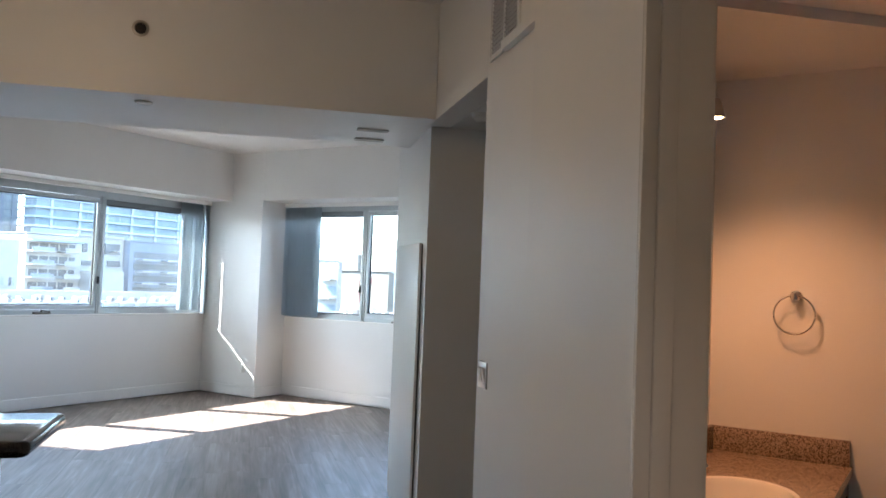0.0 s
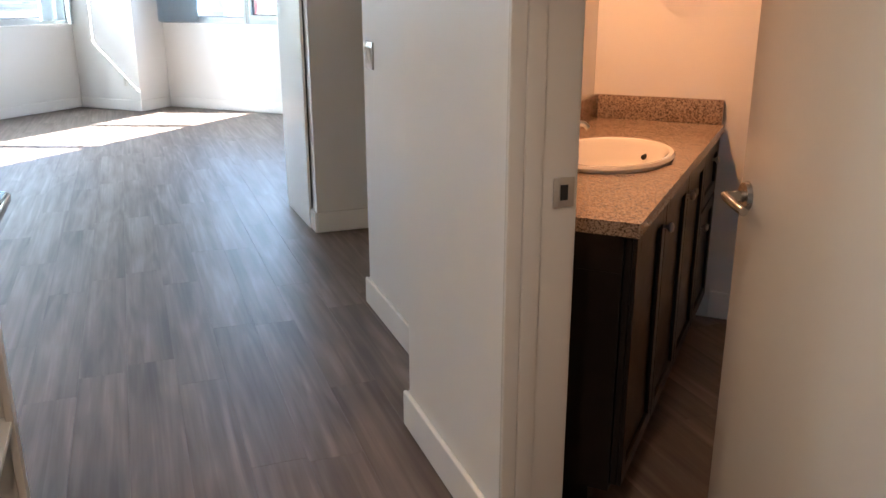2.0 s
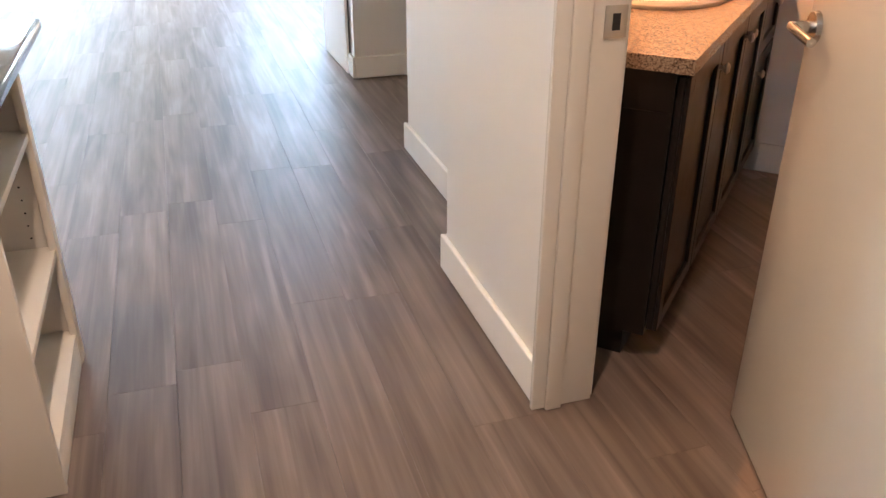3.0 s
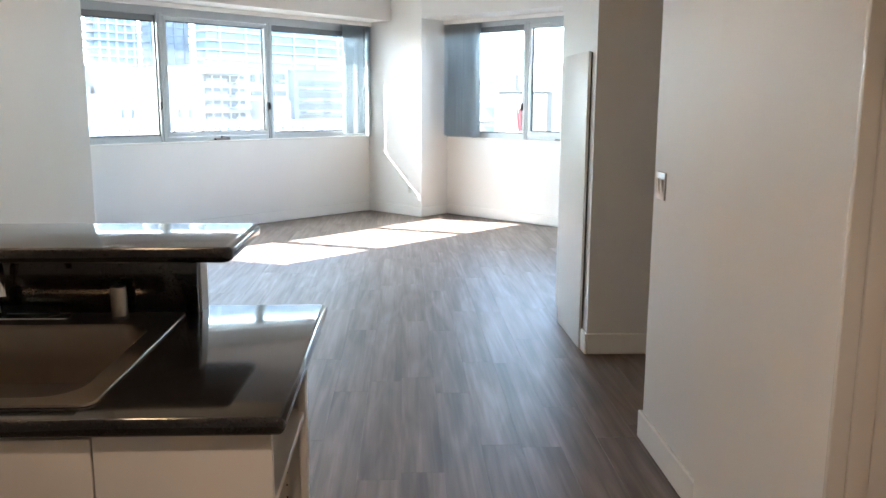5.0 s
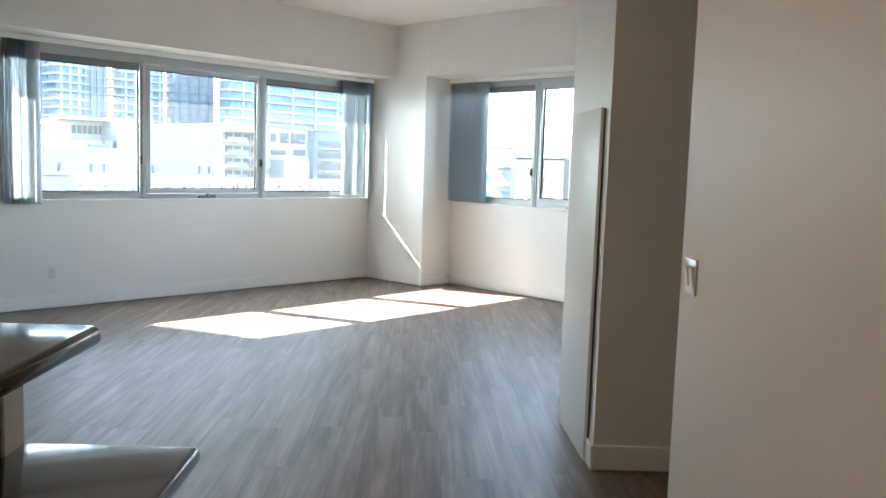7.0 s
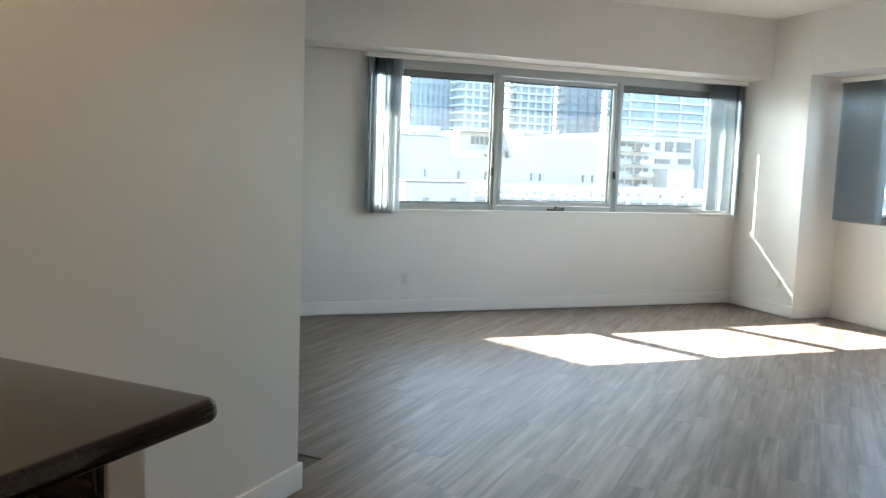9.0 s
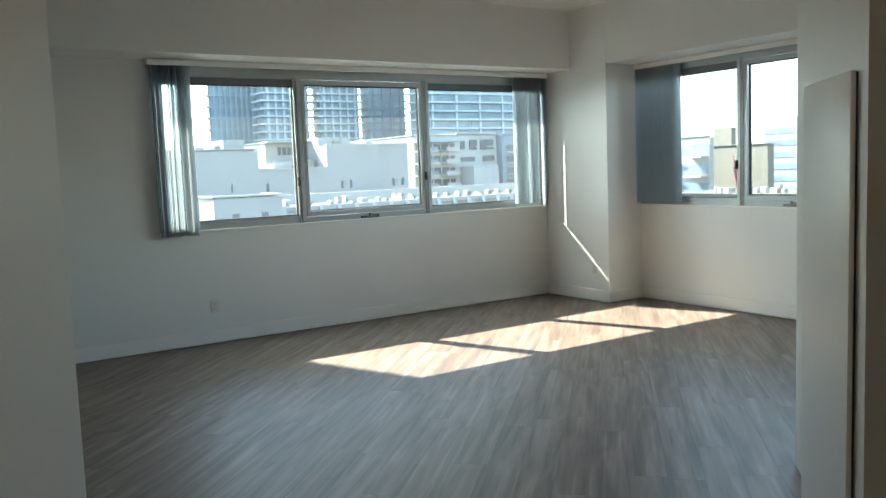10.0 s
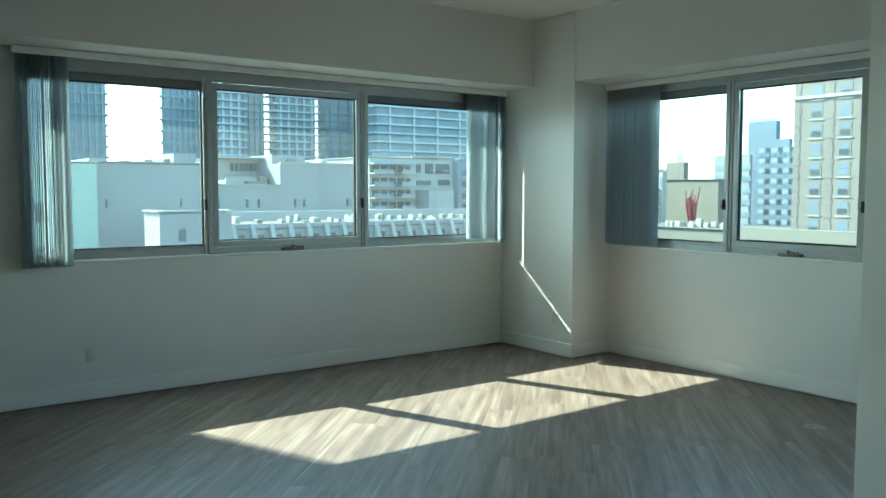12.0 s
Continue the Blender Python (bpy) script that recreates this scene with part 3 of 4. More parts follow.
fb = thing("floor_outlet", "round metal floor outlet cover set in the planks", "floor outlet", pose(7.66, 5.38, 0.002))
bm = bmesh.new()
add_lathe(bm, [(0, 0.007), (0.05, 0.007), (0.052, 0.005), (0.068, 0.005), (0.074, 0.0005)], (0, 0, 0), 32)
part("cover", bm, STEEL, fb, smooth=True)
box_part("hinge", (-0.02, 0.02, 0.007), (0.02, 0.026, 0.010), DARKP, fb, 0.001)


# ---- kitchen ----
def kitchen():
    c0, c1, a0, a1 = -1.935, -0.468, 1.80, 2.768
    # base cabinet unit at the end with open shelves facing the hall
    cab = thing("shelf_cabinet", "white base cabinet end with open shelves", "cabinet", HALL)
    f, bk, r, l = 1.822, 2.425, -0.497, -0.86
    box_part("front_panel", (l, f, 0.002), (r, f + 0.02, 0.868), CABW, cab)
    box_part("back_panel", (l, bk - 0.02, 0.002), (r, bk, 0.868), CABW, cab)
    box_part("face_rail", (r - 0.019, bk - 0.05, 0.002), (r + 0.001, bk + 0.001, 0.867), CABW, cab)
    box_part("plinth", (r - 0.022, f + 0.0205, 0.002), (r - 0.004, bk - 0.0505, 0.0795), CABW, cab)
    box_part("side_panel", (l, f + 0.0205, 0.002), (l + 0.02, bk - 0.0205, 0.868), CABW, cab)
    for z in (0.10, 0.37, 0.70):
        box_part("shelf", (l + 0.0205, f + 0.0205, z - 0.02), (r - 0.004, bk - 0.0205, z), CABW, cab, 0.002)
    for a in (f + 0.07, bk - 0.07):
        for i in range(6):
            z = 0.40 + i * 0.037
            bm = bmesh.new()
            if a > 2.1:
                add_tube(bm, (r - 0.06, bk - 0.0202, z), (r - 0.06, bk - 0.0212, z), 0.0028, None, 10)
            else:
                add_tube(bm, (l + 0.0202, a, z), (l + 0.0212, a, z), 0.0028, None, 10)
            part("peg_hole", bm, DARKP, cab)
    cab2 = thing("sink_cabinet", "white base cabinet under the kitchen sink", "cabinet", HALL)
    bm = bmesh.new()
    for p, q in (((c0 + 0.003, f + 0.021, 0.09), (l - 0.002, f + 0.045, 0.868)), ((c0 + 0.003, f + 0.0455, 0.09), (c0 + 0.025, bk, 0.868)),
                 ((l - 0.024, f + 0.0455, 0.09), (l - 0.002, bk, 0.868)), ((c0 + 0.0255, f + 0.0455, 0.09), (l - 0.0245, bk, 0.112))):
        add_box(bm, p, q)
    part("body", bm, CABW, cab2)
    box_part("toe_kick", (c0 + 0.003, f + 0.08, 0.002), (l - 0.002, bk - 0.01, 0.0895), CABW, cab2)
    for x0, x1 in ((c0 + 0.01, -1.40), (-1.395, l - 0.004)):
        box_part("door", (x0, f, 0.10), (x1, f + 0.0205, 0.66), CABW, cab2)
        box_part("drawer_front", (x0, f, 0.668), (x1, f + 0.0205, 0.862), CABW, cab2)
    # half wall behind the counter
    structure("half_wall", "white half wall under the raised bar", [((c0, 2.667, -0.05), (-0.835, 2.752, 1.128))], WALL, HALL, bevel=0.003)
    sp_ = thing("counter_backsplash", "black granite backsplash between counter and bar", "backsplash", HALL)
    box_part("slab", (c0, 2.640, 0.9105), (-0.84, 2.665, 1.128), BLACK, sp_, 0.002)
    # counter with a sink cut-out
    ct = thing("kitchen_counter", "black polished granite counter with a rounded edge", "counter", HALL)
    s0, s1, t0, t1 = -1.72, -0.895, 1.895, 2.628
    for k, (p, q) in enumerate((((s1, a0), (c1, a1)), ((c0, a0), (s1, t0)), ((c0, t1), (s1, 2.64)), ((c0, t0), (s0, t1)))):
        bm = bmesh.new()
        slab_outline([(p[0], p[1]), (q[0], p[1]), (q[0], q[1]), (p[0], q[1])], 0.87, 0.91, bm)
        if k < 2:
            es = [e for e in bm.edges if abs(e.verts[0].co.z - e.verts[1].co.z) < 1e-5 and (all(abs(v.co.y - a0) < 1e-4 for v in e.verts) or all(abs(v.co.x - c1) < 1e-4 for v in e.verts))]
            es += [e for e in bm.edges if all(abs(v.co.x - c1) < 1e-4 and abs(v.co.y - a0) < 1e-4 for v in e.verts)]
            if k == 0:
                es += [e for e in bm.edges if all(abs(v.co.y - a1) < 1e-4 for v in e.verts)]
            bmesh.ops.bevel(bm, geom=list(set(es)), offset=0.0165, segments=5, affect="EDGES", profile=0.5)
        part("stone", bm, BLACK, ct, smooth=True)
    # sink
    sk = thing("kitchen_sink", "brushed stainless drop-in kitchen sink", "sink", HALL)

    def rounded(x0, y0, x1, y1, r, n=6):
        out = []
        for cx, cy, a in ((x1 - r, y1 - r, 0), (x0 + r, y1 - r, 90), (x0 + r, y0 + r, 180), (x1 - r, y0 + r, 270)):
            for k in range(n + 1):
                t = radians(a + 90 * k / n)
                out.append((cx + r * math.cos(t), cy + r * math.sin(t)))
        return out
    bm = bmesh.new()
    rings = []
    for ins, z, r in ((-0.022, 0.9115, 0.03), (-0.020, 0.917, 0.03), (0.018, 0.917, 0.03)):
        rings.append([bm.verts.new((x, y, z)) for x, y in rounded(s0 + ins, t0 + ins, s1 - ins, t1 - ins, r)])
    for ins, z, r in ((0.0, 0.915, 0.09), (0.008, 0.90, 0.09), (0.016, 0.75, 0.09), (0.05, 0.715, 0.07)):
        rings.append([bm.verts.new((x, y, z)) for x, y in rounded(s0 + 0.03 + ins, t0 + 0.03 + ins, s1 - 0.035 - ins, t1 - 0.115 - ins, r)])
    for p, q in zip(rings, rings[1:]):
        for k in range(len(p)):
            j = (k + 1) % len(p)
            bm.faces.new((p[k], p[j], q[j], q[k]))
    bm.faces.new(rings[-1])
    part("basin", bm, STEEL, sk, smooth=True)
    fc = thing("kitchen_faucet", "chrome kitchen faucet with an arched spout", "faucet", HALL)
    cx, cy = -1.40, 2.575
    bm = bmesh.new()
    add_lathe(bm, [(0.0, 0.0), (0.03, 0.0), (0.028, 0.012), (0.02, 0.02), (0.018, 0.06), (0, 0.06)], (cx, cy, 0.918), 28)
    part("base", bm, CHROME, fc, smooth=True)
    bm = bmesh.new()
    add_path(bm, [(cx, cy, 0.975)] + [(cx + 0.10 * (1 - math.cos(t)) * 0.6, cy - 0.10 * (1 - math.cos(t)), 1.03 + 0.09 * math.sin(t)) for t in (math.pi * k / 14 for k in range(15))], 0.012, 14)
    part("spout", bm, CHROME, fc, smooth=True)
    bm = bmesh.new()
    add_box(bm, (-1.62, 2.55, 0.9175), (-1.19, 2.60, 0.9245), 0.003)
    part("deck_plate", bm, CHROME, fc, smooth=True)
    so = thing("soap_dispenser", "chrome cylindrical air gap cap beside the faucet", "air gap cap", HALL)
    bm = bmesh.new()
    add_lathe(bm, [(0.0, 0.0), (0.026, 0.0), (0.026, 0.004), (0.0235, 0.006), (0.0235, 0.086), (0.021, 0.092), (0, 0.094)], (-1.05, 2.58, 0.9175), 28)
    part("cap", bm, NICKEL, so, smooth=True)
    # raised bar top
    bar = thing("bar_top", "black polished granite raised bar top on a half wall", "bar counter", HALL)
    bm = bmesh.new()
    slab_outline([(c0, 2.30), (-0.665, 2.30), (-0.665, 2.755), (c0, 2.755)], 1.13, 1.17, bm, 0.0165, 5, 0.03)
    part("stone", bm, BLACK, bar, smooth=True)


kitchen()


# ---- bathroom ----
def bathroom():
    x0, x1, yf, yb = 2.035, 3.795, 0.556, 1.135
    v = thing("vanity_cabinet", "dark espresso wood bathroom vanity cabinet with panel doors", "vanity")
    bm = bmesh.new()
    slab_outline([(x0 + 0.03, yf + 0.045), (x1, yf + 0.045), (x1, yb), (2.345, yb), (x0 + 0.03, 0.855)], 0.10, 0.752, bm)
    part("body", bm, ESPRESSO, v)
    box_part("end_panel", (x0 + 0.03, yf + 0.045, 0.7525), (x0 + 0.05, 0.85, 0.8615), ESPRESSO, v, 0.0)
    box_part("top_rail", (x0 + 0.0505, yf + 0.045, 0.7525), (x1, yf + 0.062, 0.8615), ESPRESSO, v, 0.0)
    bm = bmesh.new()
    slab_outline([(x0 + 0.06, yf + 0.11), (x1, yf + 0.11), (x1, yb), (2.36, yb), (x0 + 0.06, 0.85)], 0.002, 0.0995, bm)
    part("toe_kick", bm, ESPRESSO, v)

    def front(xa, xb, za, zb, kname):
        d = part(kname, (lambda b: (add_box(b, (xa, yf + 0.025, za), (xb, yf + 0.0445, zb), 0.003), b)[1])(bmesh.new()), ESPRESSO, v)
        w = 0.05
        bm = bmesh.new()
        for p, q in (((xa, za), (xa + w, zb)), ((xb - w, za), (xb, zb)), ((xa + w, za), (xb - w, za + w)), ((xa + w, zb - w), (xb - w, zb))):
            add_box(bm, (p[0], yf + 0.012, p[1]), (q[0], yf + 0.0245, q[1]), 0.002)
        part("panel_frame", bm, ESPRESSO, d)
        return d

    def knob(d, x, z):
        bm = bmesh.new()
        add_lathe(bm, [(0.006, 0), (0.006, 0.012), (0.015, 0.018), (0.016, 0.024), (0.010, 0.030), (0, 0.031)], (0, 0, 0), 20, Matrix.Translation((x, yf + 0.0125, z)) @ pose(0, 0, 0, 90))
        part("knob", bm, NICKEL, d, "metal knob", smooth=True)
    w = (x1 - x0 - 0.05) / 4
    for i in range(4):
        xa, xb = x0 + 0.04 + i * w + 0.004, x0 + 0.04 + (i + 1) * w - 0.004
        if i < 3:
            d = front(xa, xb, 0.115, 0.845, "door")
            knob(d, xb - 0.03 if i != 2 else xa + 0.03, 0.78)
        else:
            for za, zb in ((0.115, 0.60), (0.61, 0.845)):
                d = front(xa, xb, za, zb, "drawer")
                knob(d, (xa + xb) / 2 if za > 0.3 else xa + 0.03, zb - 0.06)
    sx, sy = 2.87, 0.835
    ct = thing("vanity_counter", "polished speckled brown granite vanity counter", "counter")
    bm = bmesh.new()
    # top with an oval opening
    n = 48
    oval = [(sx + 0.28 * math.cos(2 * math.pi * k / n), sy + 0.19 * math.sin(2 * math.pi * k / n)) for k in range(n)]
    outer = []
    for px, py in oval:
        dx, dy = px - sx, py - sy
        s = min((x1 - sx) / dx if dx > 1e-9 else 1e9, (x0 - sx) / dx if dx < -1e-9 else 1e9, (yb - sy) / dy if dy > 1e-9 else 1e9, (yf - sy) / dy if dy < -1e-9 else 1e9,
                (1.195 - (sx - sy)) / (dx - dy) if dx - dy < -1e-9 else 1e9)
        outer.append((sx + dx * s, sy + dy * s))
    outer_c = list(outer)
    for cxy in ((x0, yf), (x1, yf), (x1, yb), (2.33, yb), (x0, x0 - 1.195)):
        k = min(range(n), key=lambda i: (outer[i][0] - cxy[0]) ** 2 + (outer[i][1] - cxy[1]) ** 2)
        outer_c[k] = cxy
    rings = [[bm.verts.new((x, y, z)) for x, y in pts] for pts, z in ((oval, 0.862), (oval, 0.90), (outer_c, 0.90), (outer_c, 0.862))]
    for p, q in zip(rings, rings[1:] + rings[:1]):
        for k in range(n):
            bm.faces.new((p[k], p[(k + 1) % n], q[(k + 1) % n], q[k]))
    part("stone", bm, BROWN, ct)
    box_part("side_splash", (x1 - 0.022, yf + 0.01, 0.9005), (x1, yb - 0.021, 1.005), BROWN, ct, 0.002)
    box_part("back_splash", (2.35, yb - 0.02, 0.9005), (x1, yb, 1.005), BROWN, ct, 0.002)
    sk = thing("bathroom_sink", "white oval porcelain drop-in sink", "sink")
    bm = bmesh.new()
    add_lathe(bm, [(0.98, 0.9005), (1.0, 0.912), (0.97, 0.922), (0.90, 0.921), (0.85, 0.905), (0.78, 0.85), (0.6, 0.79), (0.3, 0.765), (0.06, 0.76)], (sx, sy, 0), 56, None, 0.305, 0.218)
    part("bowl", bm, PORC, sk, smooth=True)
    bm = bmesh.new()
    add_lathe(bm, [(0.022, 0.762), (0.024, 0.765), (0.0, 0.764)], (sx, sy, 0), 20)
    part("drain", bm, CHROME, sk, smooth=True)
    bm = bmesh.new()
    add_tube(bm, (sx + 0.205, sy - 0.075, 0.866), (sx + 0.222, sy - 0.081, 0.870), 0.009, None, 16)
    part("overflow", bm, DARKP, sk, smooth=True)
    fc = thing("bathroom_faucet", "chrome bathroom faucet behind the sink", "faucet")
    fx, fy = 2.985, 1.062
    bm = bmesh.new()
    add_lathe(bm, [(0.0, 0.0), (0.026, 0.0), (0.024, 0.012), (0.017, 0.03), (0.016, 0.09), (0.0, 0.095)], (fx, fy, 0.901), 24)
    add_path(bm, [(fx, fy, 0.965), (fx, fy - 0.05, 0.995), (fx, fy - 0.10, 0.99), (fx, fy - 0.115, 0.975)], 0.011)
    part("spout", bm, CHROME, fc, smooth=True)
    for s in (-0.10, 0.10):
        bm = bmesh.new()
        add_lathe(bm, [(0.0, 0.0), (0.024, 0.0), (0.02, 0.015), (0.012, 0.03), (0.013, 0.05), (0.0, 0.055)], (fx + s, fy, 0.901), 24)
        add_path(bm, [(fx + s, fy, 0.945), (fx + s * 1.6, fy - 0.01, 0.955)], 0.006)
        part("handle", bm, CHROME, fc, smooth=True)
    tr = thing("towel_ring", "polished metal towel ring on the bathroom wall", "towel ring")
    ry, rz = 0.785, 1.592
    bm = bmesh.new()
    add_tube(bm, (3.799, ry, rz), (3.785, ry, rz), 0.028, 0.025, 24)
    add_tube(bm, (3.785, ry, rz), (3.745, ry, rz), 0.012)
    add_tube(bm, (3.748, ry, rz - 0.014), (3.748, ry, rz + 0.014), 0.016)
    part("post", bm, CHROME, tr, smooth=True)
    bm = bmesh.new()
    rr = 0.082
    add_path(bm, [(3.748, ry + rr * math.sin(t), rz - rr + 0.004 + rr * math.cos(t)) for t in (2 * math.pi * k / 40 for k in range(41))], 0.005, 10)
    part("ring", bm, CHROME, tr, smooth=True)
    lt = thing("vanity_light", "metal vanity light with small warm spot lamps", "wall lamp")
    box_part("rail", (2.30, 1.115, 2.29), (3.35, 1.139, 2.33), NICKEL, lt, 0.004)
    for lx in (2.47, 2.84, 3.21):
        bm = bmesh.new()
        add_tube(bm, (lx, 1.115, 2.31), (lx, 1.02, 2.33), 0.008)
        add_lathe(bm, [(0.012, 0.075), (0.02, 0.06), (0.036, 0.0), (0.032, 0.0), (0.017, 0.055), (0.0, 0.06)], (lx, 1.0, 2.27), 28)
        part("shade", bm, NICKEL, lt, smooth=True)
        bm = bmesh.new()
        add_lathe(bm, [(0, -0.004), (0.02, -0.002), (0.029, 0.006), (0.02, 0.03), (0, 0.04)], (lx, 1.0, 2.27), 24)
        part("bulb", bm, BULB, lt, "glowing warm bulb", smooth=True)
    for lx in (2.84, 3.21):
        lamp = new("vanity_lamp", bpy.data.lights.new("vanity_lamp", "SPOT"))
        lamp.data.energy, lamp.data.color, lamp.data.shadow_soft_size = 1.8, (1.0, 0.42, 0.17), 0.018
        lamp.data.spot_size, lamp.data.spot_blend = radians(125), 0.75
        lamp.matrix_world = look((lx, 0.995, 2.245), (lx + 0.12, 0.75, 1.0))


bathroom()

# unseen ceiling lamp, added above the bar to lift the beam and upper walls
cl = thing("ceiling_fill_lamp", "unseen round frosted fill lamp added above the kitchen bar", "ceiling lamp", HALL @ pose(-1.4, 2.9, ZC))
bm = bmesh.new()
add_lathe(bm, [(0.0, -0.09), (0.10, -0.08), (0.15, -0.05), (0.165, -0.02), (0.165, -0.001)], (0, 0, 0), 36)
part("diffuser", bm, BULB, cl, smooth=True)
lamp = new("added_kitchen_light", bpy.data.lights.new("added_kitchen_light", "POINT"))
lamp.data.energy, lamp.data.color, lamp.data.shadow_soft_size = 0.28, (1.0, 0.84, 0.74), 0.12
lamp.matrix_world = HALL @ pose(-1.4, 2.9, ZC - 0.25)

# unseen downlight behind the walker, added for the warm light low in the hall
dl = thing("added_downlight", "unseen recessed downlight with white trim added in the kitchen ceiling", "downlight", HALL @ pose(-0.1, 0.75, ZC))
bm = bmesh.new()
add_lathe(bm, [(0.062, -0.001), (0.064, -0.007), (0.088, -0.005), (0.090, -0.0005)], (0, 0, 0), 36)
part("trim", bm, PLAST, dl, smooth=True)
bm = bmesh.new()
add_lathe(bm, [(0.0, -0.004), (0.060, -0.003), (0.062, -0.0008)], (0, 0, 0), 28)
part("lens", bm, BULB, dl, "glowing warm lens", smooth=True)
lamp = new("added_kitchen_light", bpy.data.lights.new("added_kitchen_light", "SPOT"))
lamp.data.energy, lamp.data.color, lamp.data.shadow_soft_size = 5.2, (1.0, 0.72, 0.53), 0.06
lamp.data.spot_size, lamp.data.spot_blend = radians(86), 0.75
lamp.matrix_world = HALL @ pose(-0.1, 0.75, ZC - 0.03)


# ---- outside ----
def mat_facade(name, c, rough=0.8):
    return paint(name, c, rough, vary=0.10, scale=0.15, fine=2.0, bump=0.008)


F_GREY = mat_facade("grey_render", (0.33, 0.315, 0.305))
F_WHITE = mat_facade("white_render", (0.42, 0.40, 0.37))
F_STONE = mat_facade("pale_stone", (0.235, 0.20, 0.172))
F_TAN = mat_facade("tan_render", (0.235, 0.205, 0.165))
# F_BLUE and F_GLASS are paled: distant haze is put into their colour
F_BLUE = mat_facade("blue_grey_panel", (0.30, 0.36, 0.41))
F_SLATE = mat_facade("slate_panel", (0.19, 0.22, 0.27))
F_GLASS = paint("hazed_facade_glass", (0.25, 0.29, 0.32), 0.45, vary=0.3, scale=0.3, bump=0)
F_DARK = paint("dark_window", (0.075, 0.085, 0.095), 0.45, vary=0.3, scale=0.4, bump=0)
F_ROOF = mat_facade("roof_gravel", (0.12, 0.115, 0.11))
F_RED = paint("red_painted_steel", (0.25, 0.06, 0.06), 0.5, vary=0.1)
F_PALEG = mat_facade("pale_green_render", (0.42, 0.49, 0.40))
GROUND = -8.0

gb = bmesh.new()
bmesh.ops.create_grid(gb, x_segments=1, y_segments=1, size=3000, matrix=Matrix.Translation((0, 0, -23.2)))
g = new("ground", mesh_of("ground", gb, paint("asphalt", (0.05, 0.05, 0.052), 0.9, vary=0.3, scale=0.05, fine=1.0)))
tagged(g, "grey asphalt city ground far below", "ground", kind="structure")


def building(label, lo, hi, mat, storeys=(), name="building", roof=None, parapet=0.0, frm=None):
    """A block from lo to hi (plan corners); storeys: window rows on the faces turned to the flat."""
    b = thing(name, label, "building", EYE4)
    bm = bmesh.new()
    add_box(bm, (lo[0], lo[1], GROUND), (hi[0], hi[1], hi[2]))
    part("wall", bm, mat, b)
    bm = bmesh.new()
    add_box(bm, (lo[0] + 0.2, lo[1] + 0.2, hi[2]), (hi[0] - 0.2, hi[1] - 0.2, hi[2] + 0.06))
    part("roof", bm, roof or F_ROOF, b)
    if parapet:
        for p, q in (((lo[0] - 0.1, lo[1] - 0.1), (hi[0] + 0.1, lo[1] + 0.25)), ((lo[0] - 0.1, lo[1] + 0.25), (lo[0] + 0.25, hi[1])), ((hi[0] - 0.25, lo[1] + 0.25), (hi[0] + 0.1, hi[1]))):
            bm = bmesh.new()
            add_box(bm, (*p, hi[2] + 0.061), (*q, hi[2] + parapet))
            part("parapet", bm, mat, b)
    return b


def face_windows(b, axis, at, u0, u1, z0, z1, cols, rows, w, h, mat=None, sill=None):
    """A grid of set-in windows on the face axis = at ('y': facing -y, 'x': facing -x)."""
    mat = mat or F_DARK
    for i in range(cols):
        for j in range(rows):
            u, z = u0 + (u1 - u0) * (i + 0.5) / cols, z0 + (z1 - z0) * (j + 0.5) / rows
            bm = bmesh.new()
            if axis == "y":
                add_box(bm, (u - w / 2, at - 0.006, z - h / 2), (u + w / 2, at + 0.2, z + h / 2))
            else:
                add_box(bm, (at - 0.006, u - w / 2, z - h / 2), (at + 0.2, u + w / 2, z + h / 2))
            wn_ = part("window", bm, mat, b)
            if sill:
                bm = bmesh.new()
                if axis == "y":
                    add_box(bm, (u - w / 2 - 0.1, at - 0.2, z - h / 2 - 0.15), (u + w / 2 + 0.1, at - 0.002, z - h / 2 - 0.01))
                else:
                    add_box(bm, (at - 0.2, u - w / 2 - 0.1, z - h / 2 - 0.15), (at - 0.002, u + w / 2 + 0.1, z - h / 2 - 0.01))
                part("sill", bm, sill, wn_)


def tower(label, lo, hi, glass, slab, step=3.2, fins=0, balcony=0.0, axis="y"):
    """A glass tower with a slab edge at every storey."""
    b = thing("tower", label, "tower", EYE4)
    bm = bmesh.new()
    add_box(bm, (lo[0], lo[1], GROUND), hi)
    part("glass_wall", bm, glass, b)
    z = GROUND + step
    while z < hi[2]:
        if z > -4:
            bm = bmesh.new()
            add_box(bm, (lo[0] - 0.4 - balcony, lo[1] - 0.4 - balcony, z), (hi[0] + 0.4, hi[1], z + step * 0.2))
            part("slab", bm, slab, b)
        z += step
    for i in range(fins):
        x = lo[0] + (hi[0] - lo[0]) * (i + 0.5) / fins
        bm = bmesh.new()
        add_box(bm, (x - 0.2, lo[1] - 0.25, -4), (x + 0.2, lo[1] - 0.01, hi[2]))
        part("fin", bm, slab, b)
    return b


# big plain building with a few small windows, straight across, its roofline stepped
def block_part(name, lo, hi, mat, parent, bevel=0.0):
    bm = bmesh.new()
    add_box(bm, lo, hi, bevel)
    return part(name, bm, mat, parent)


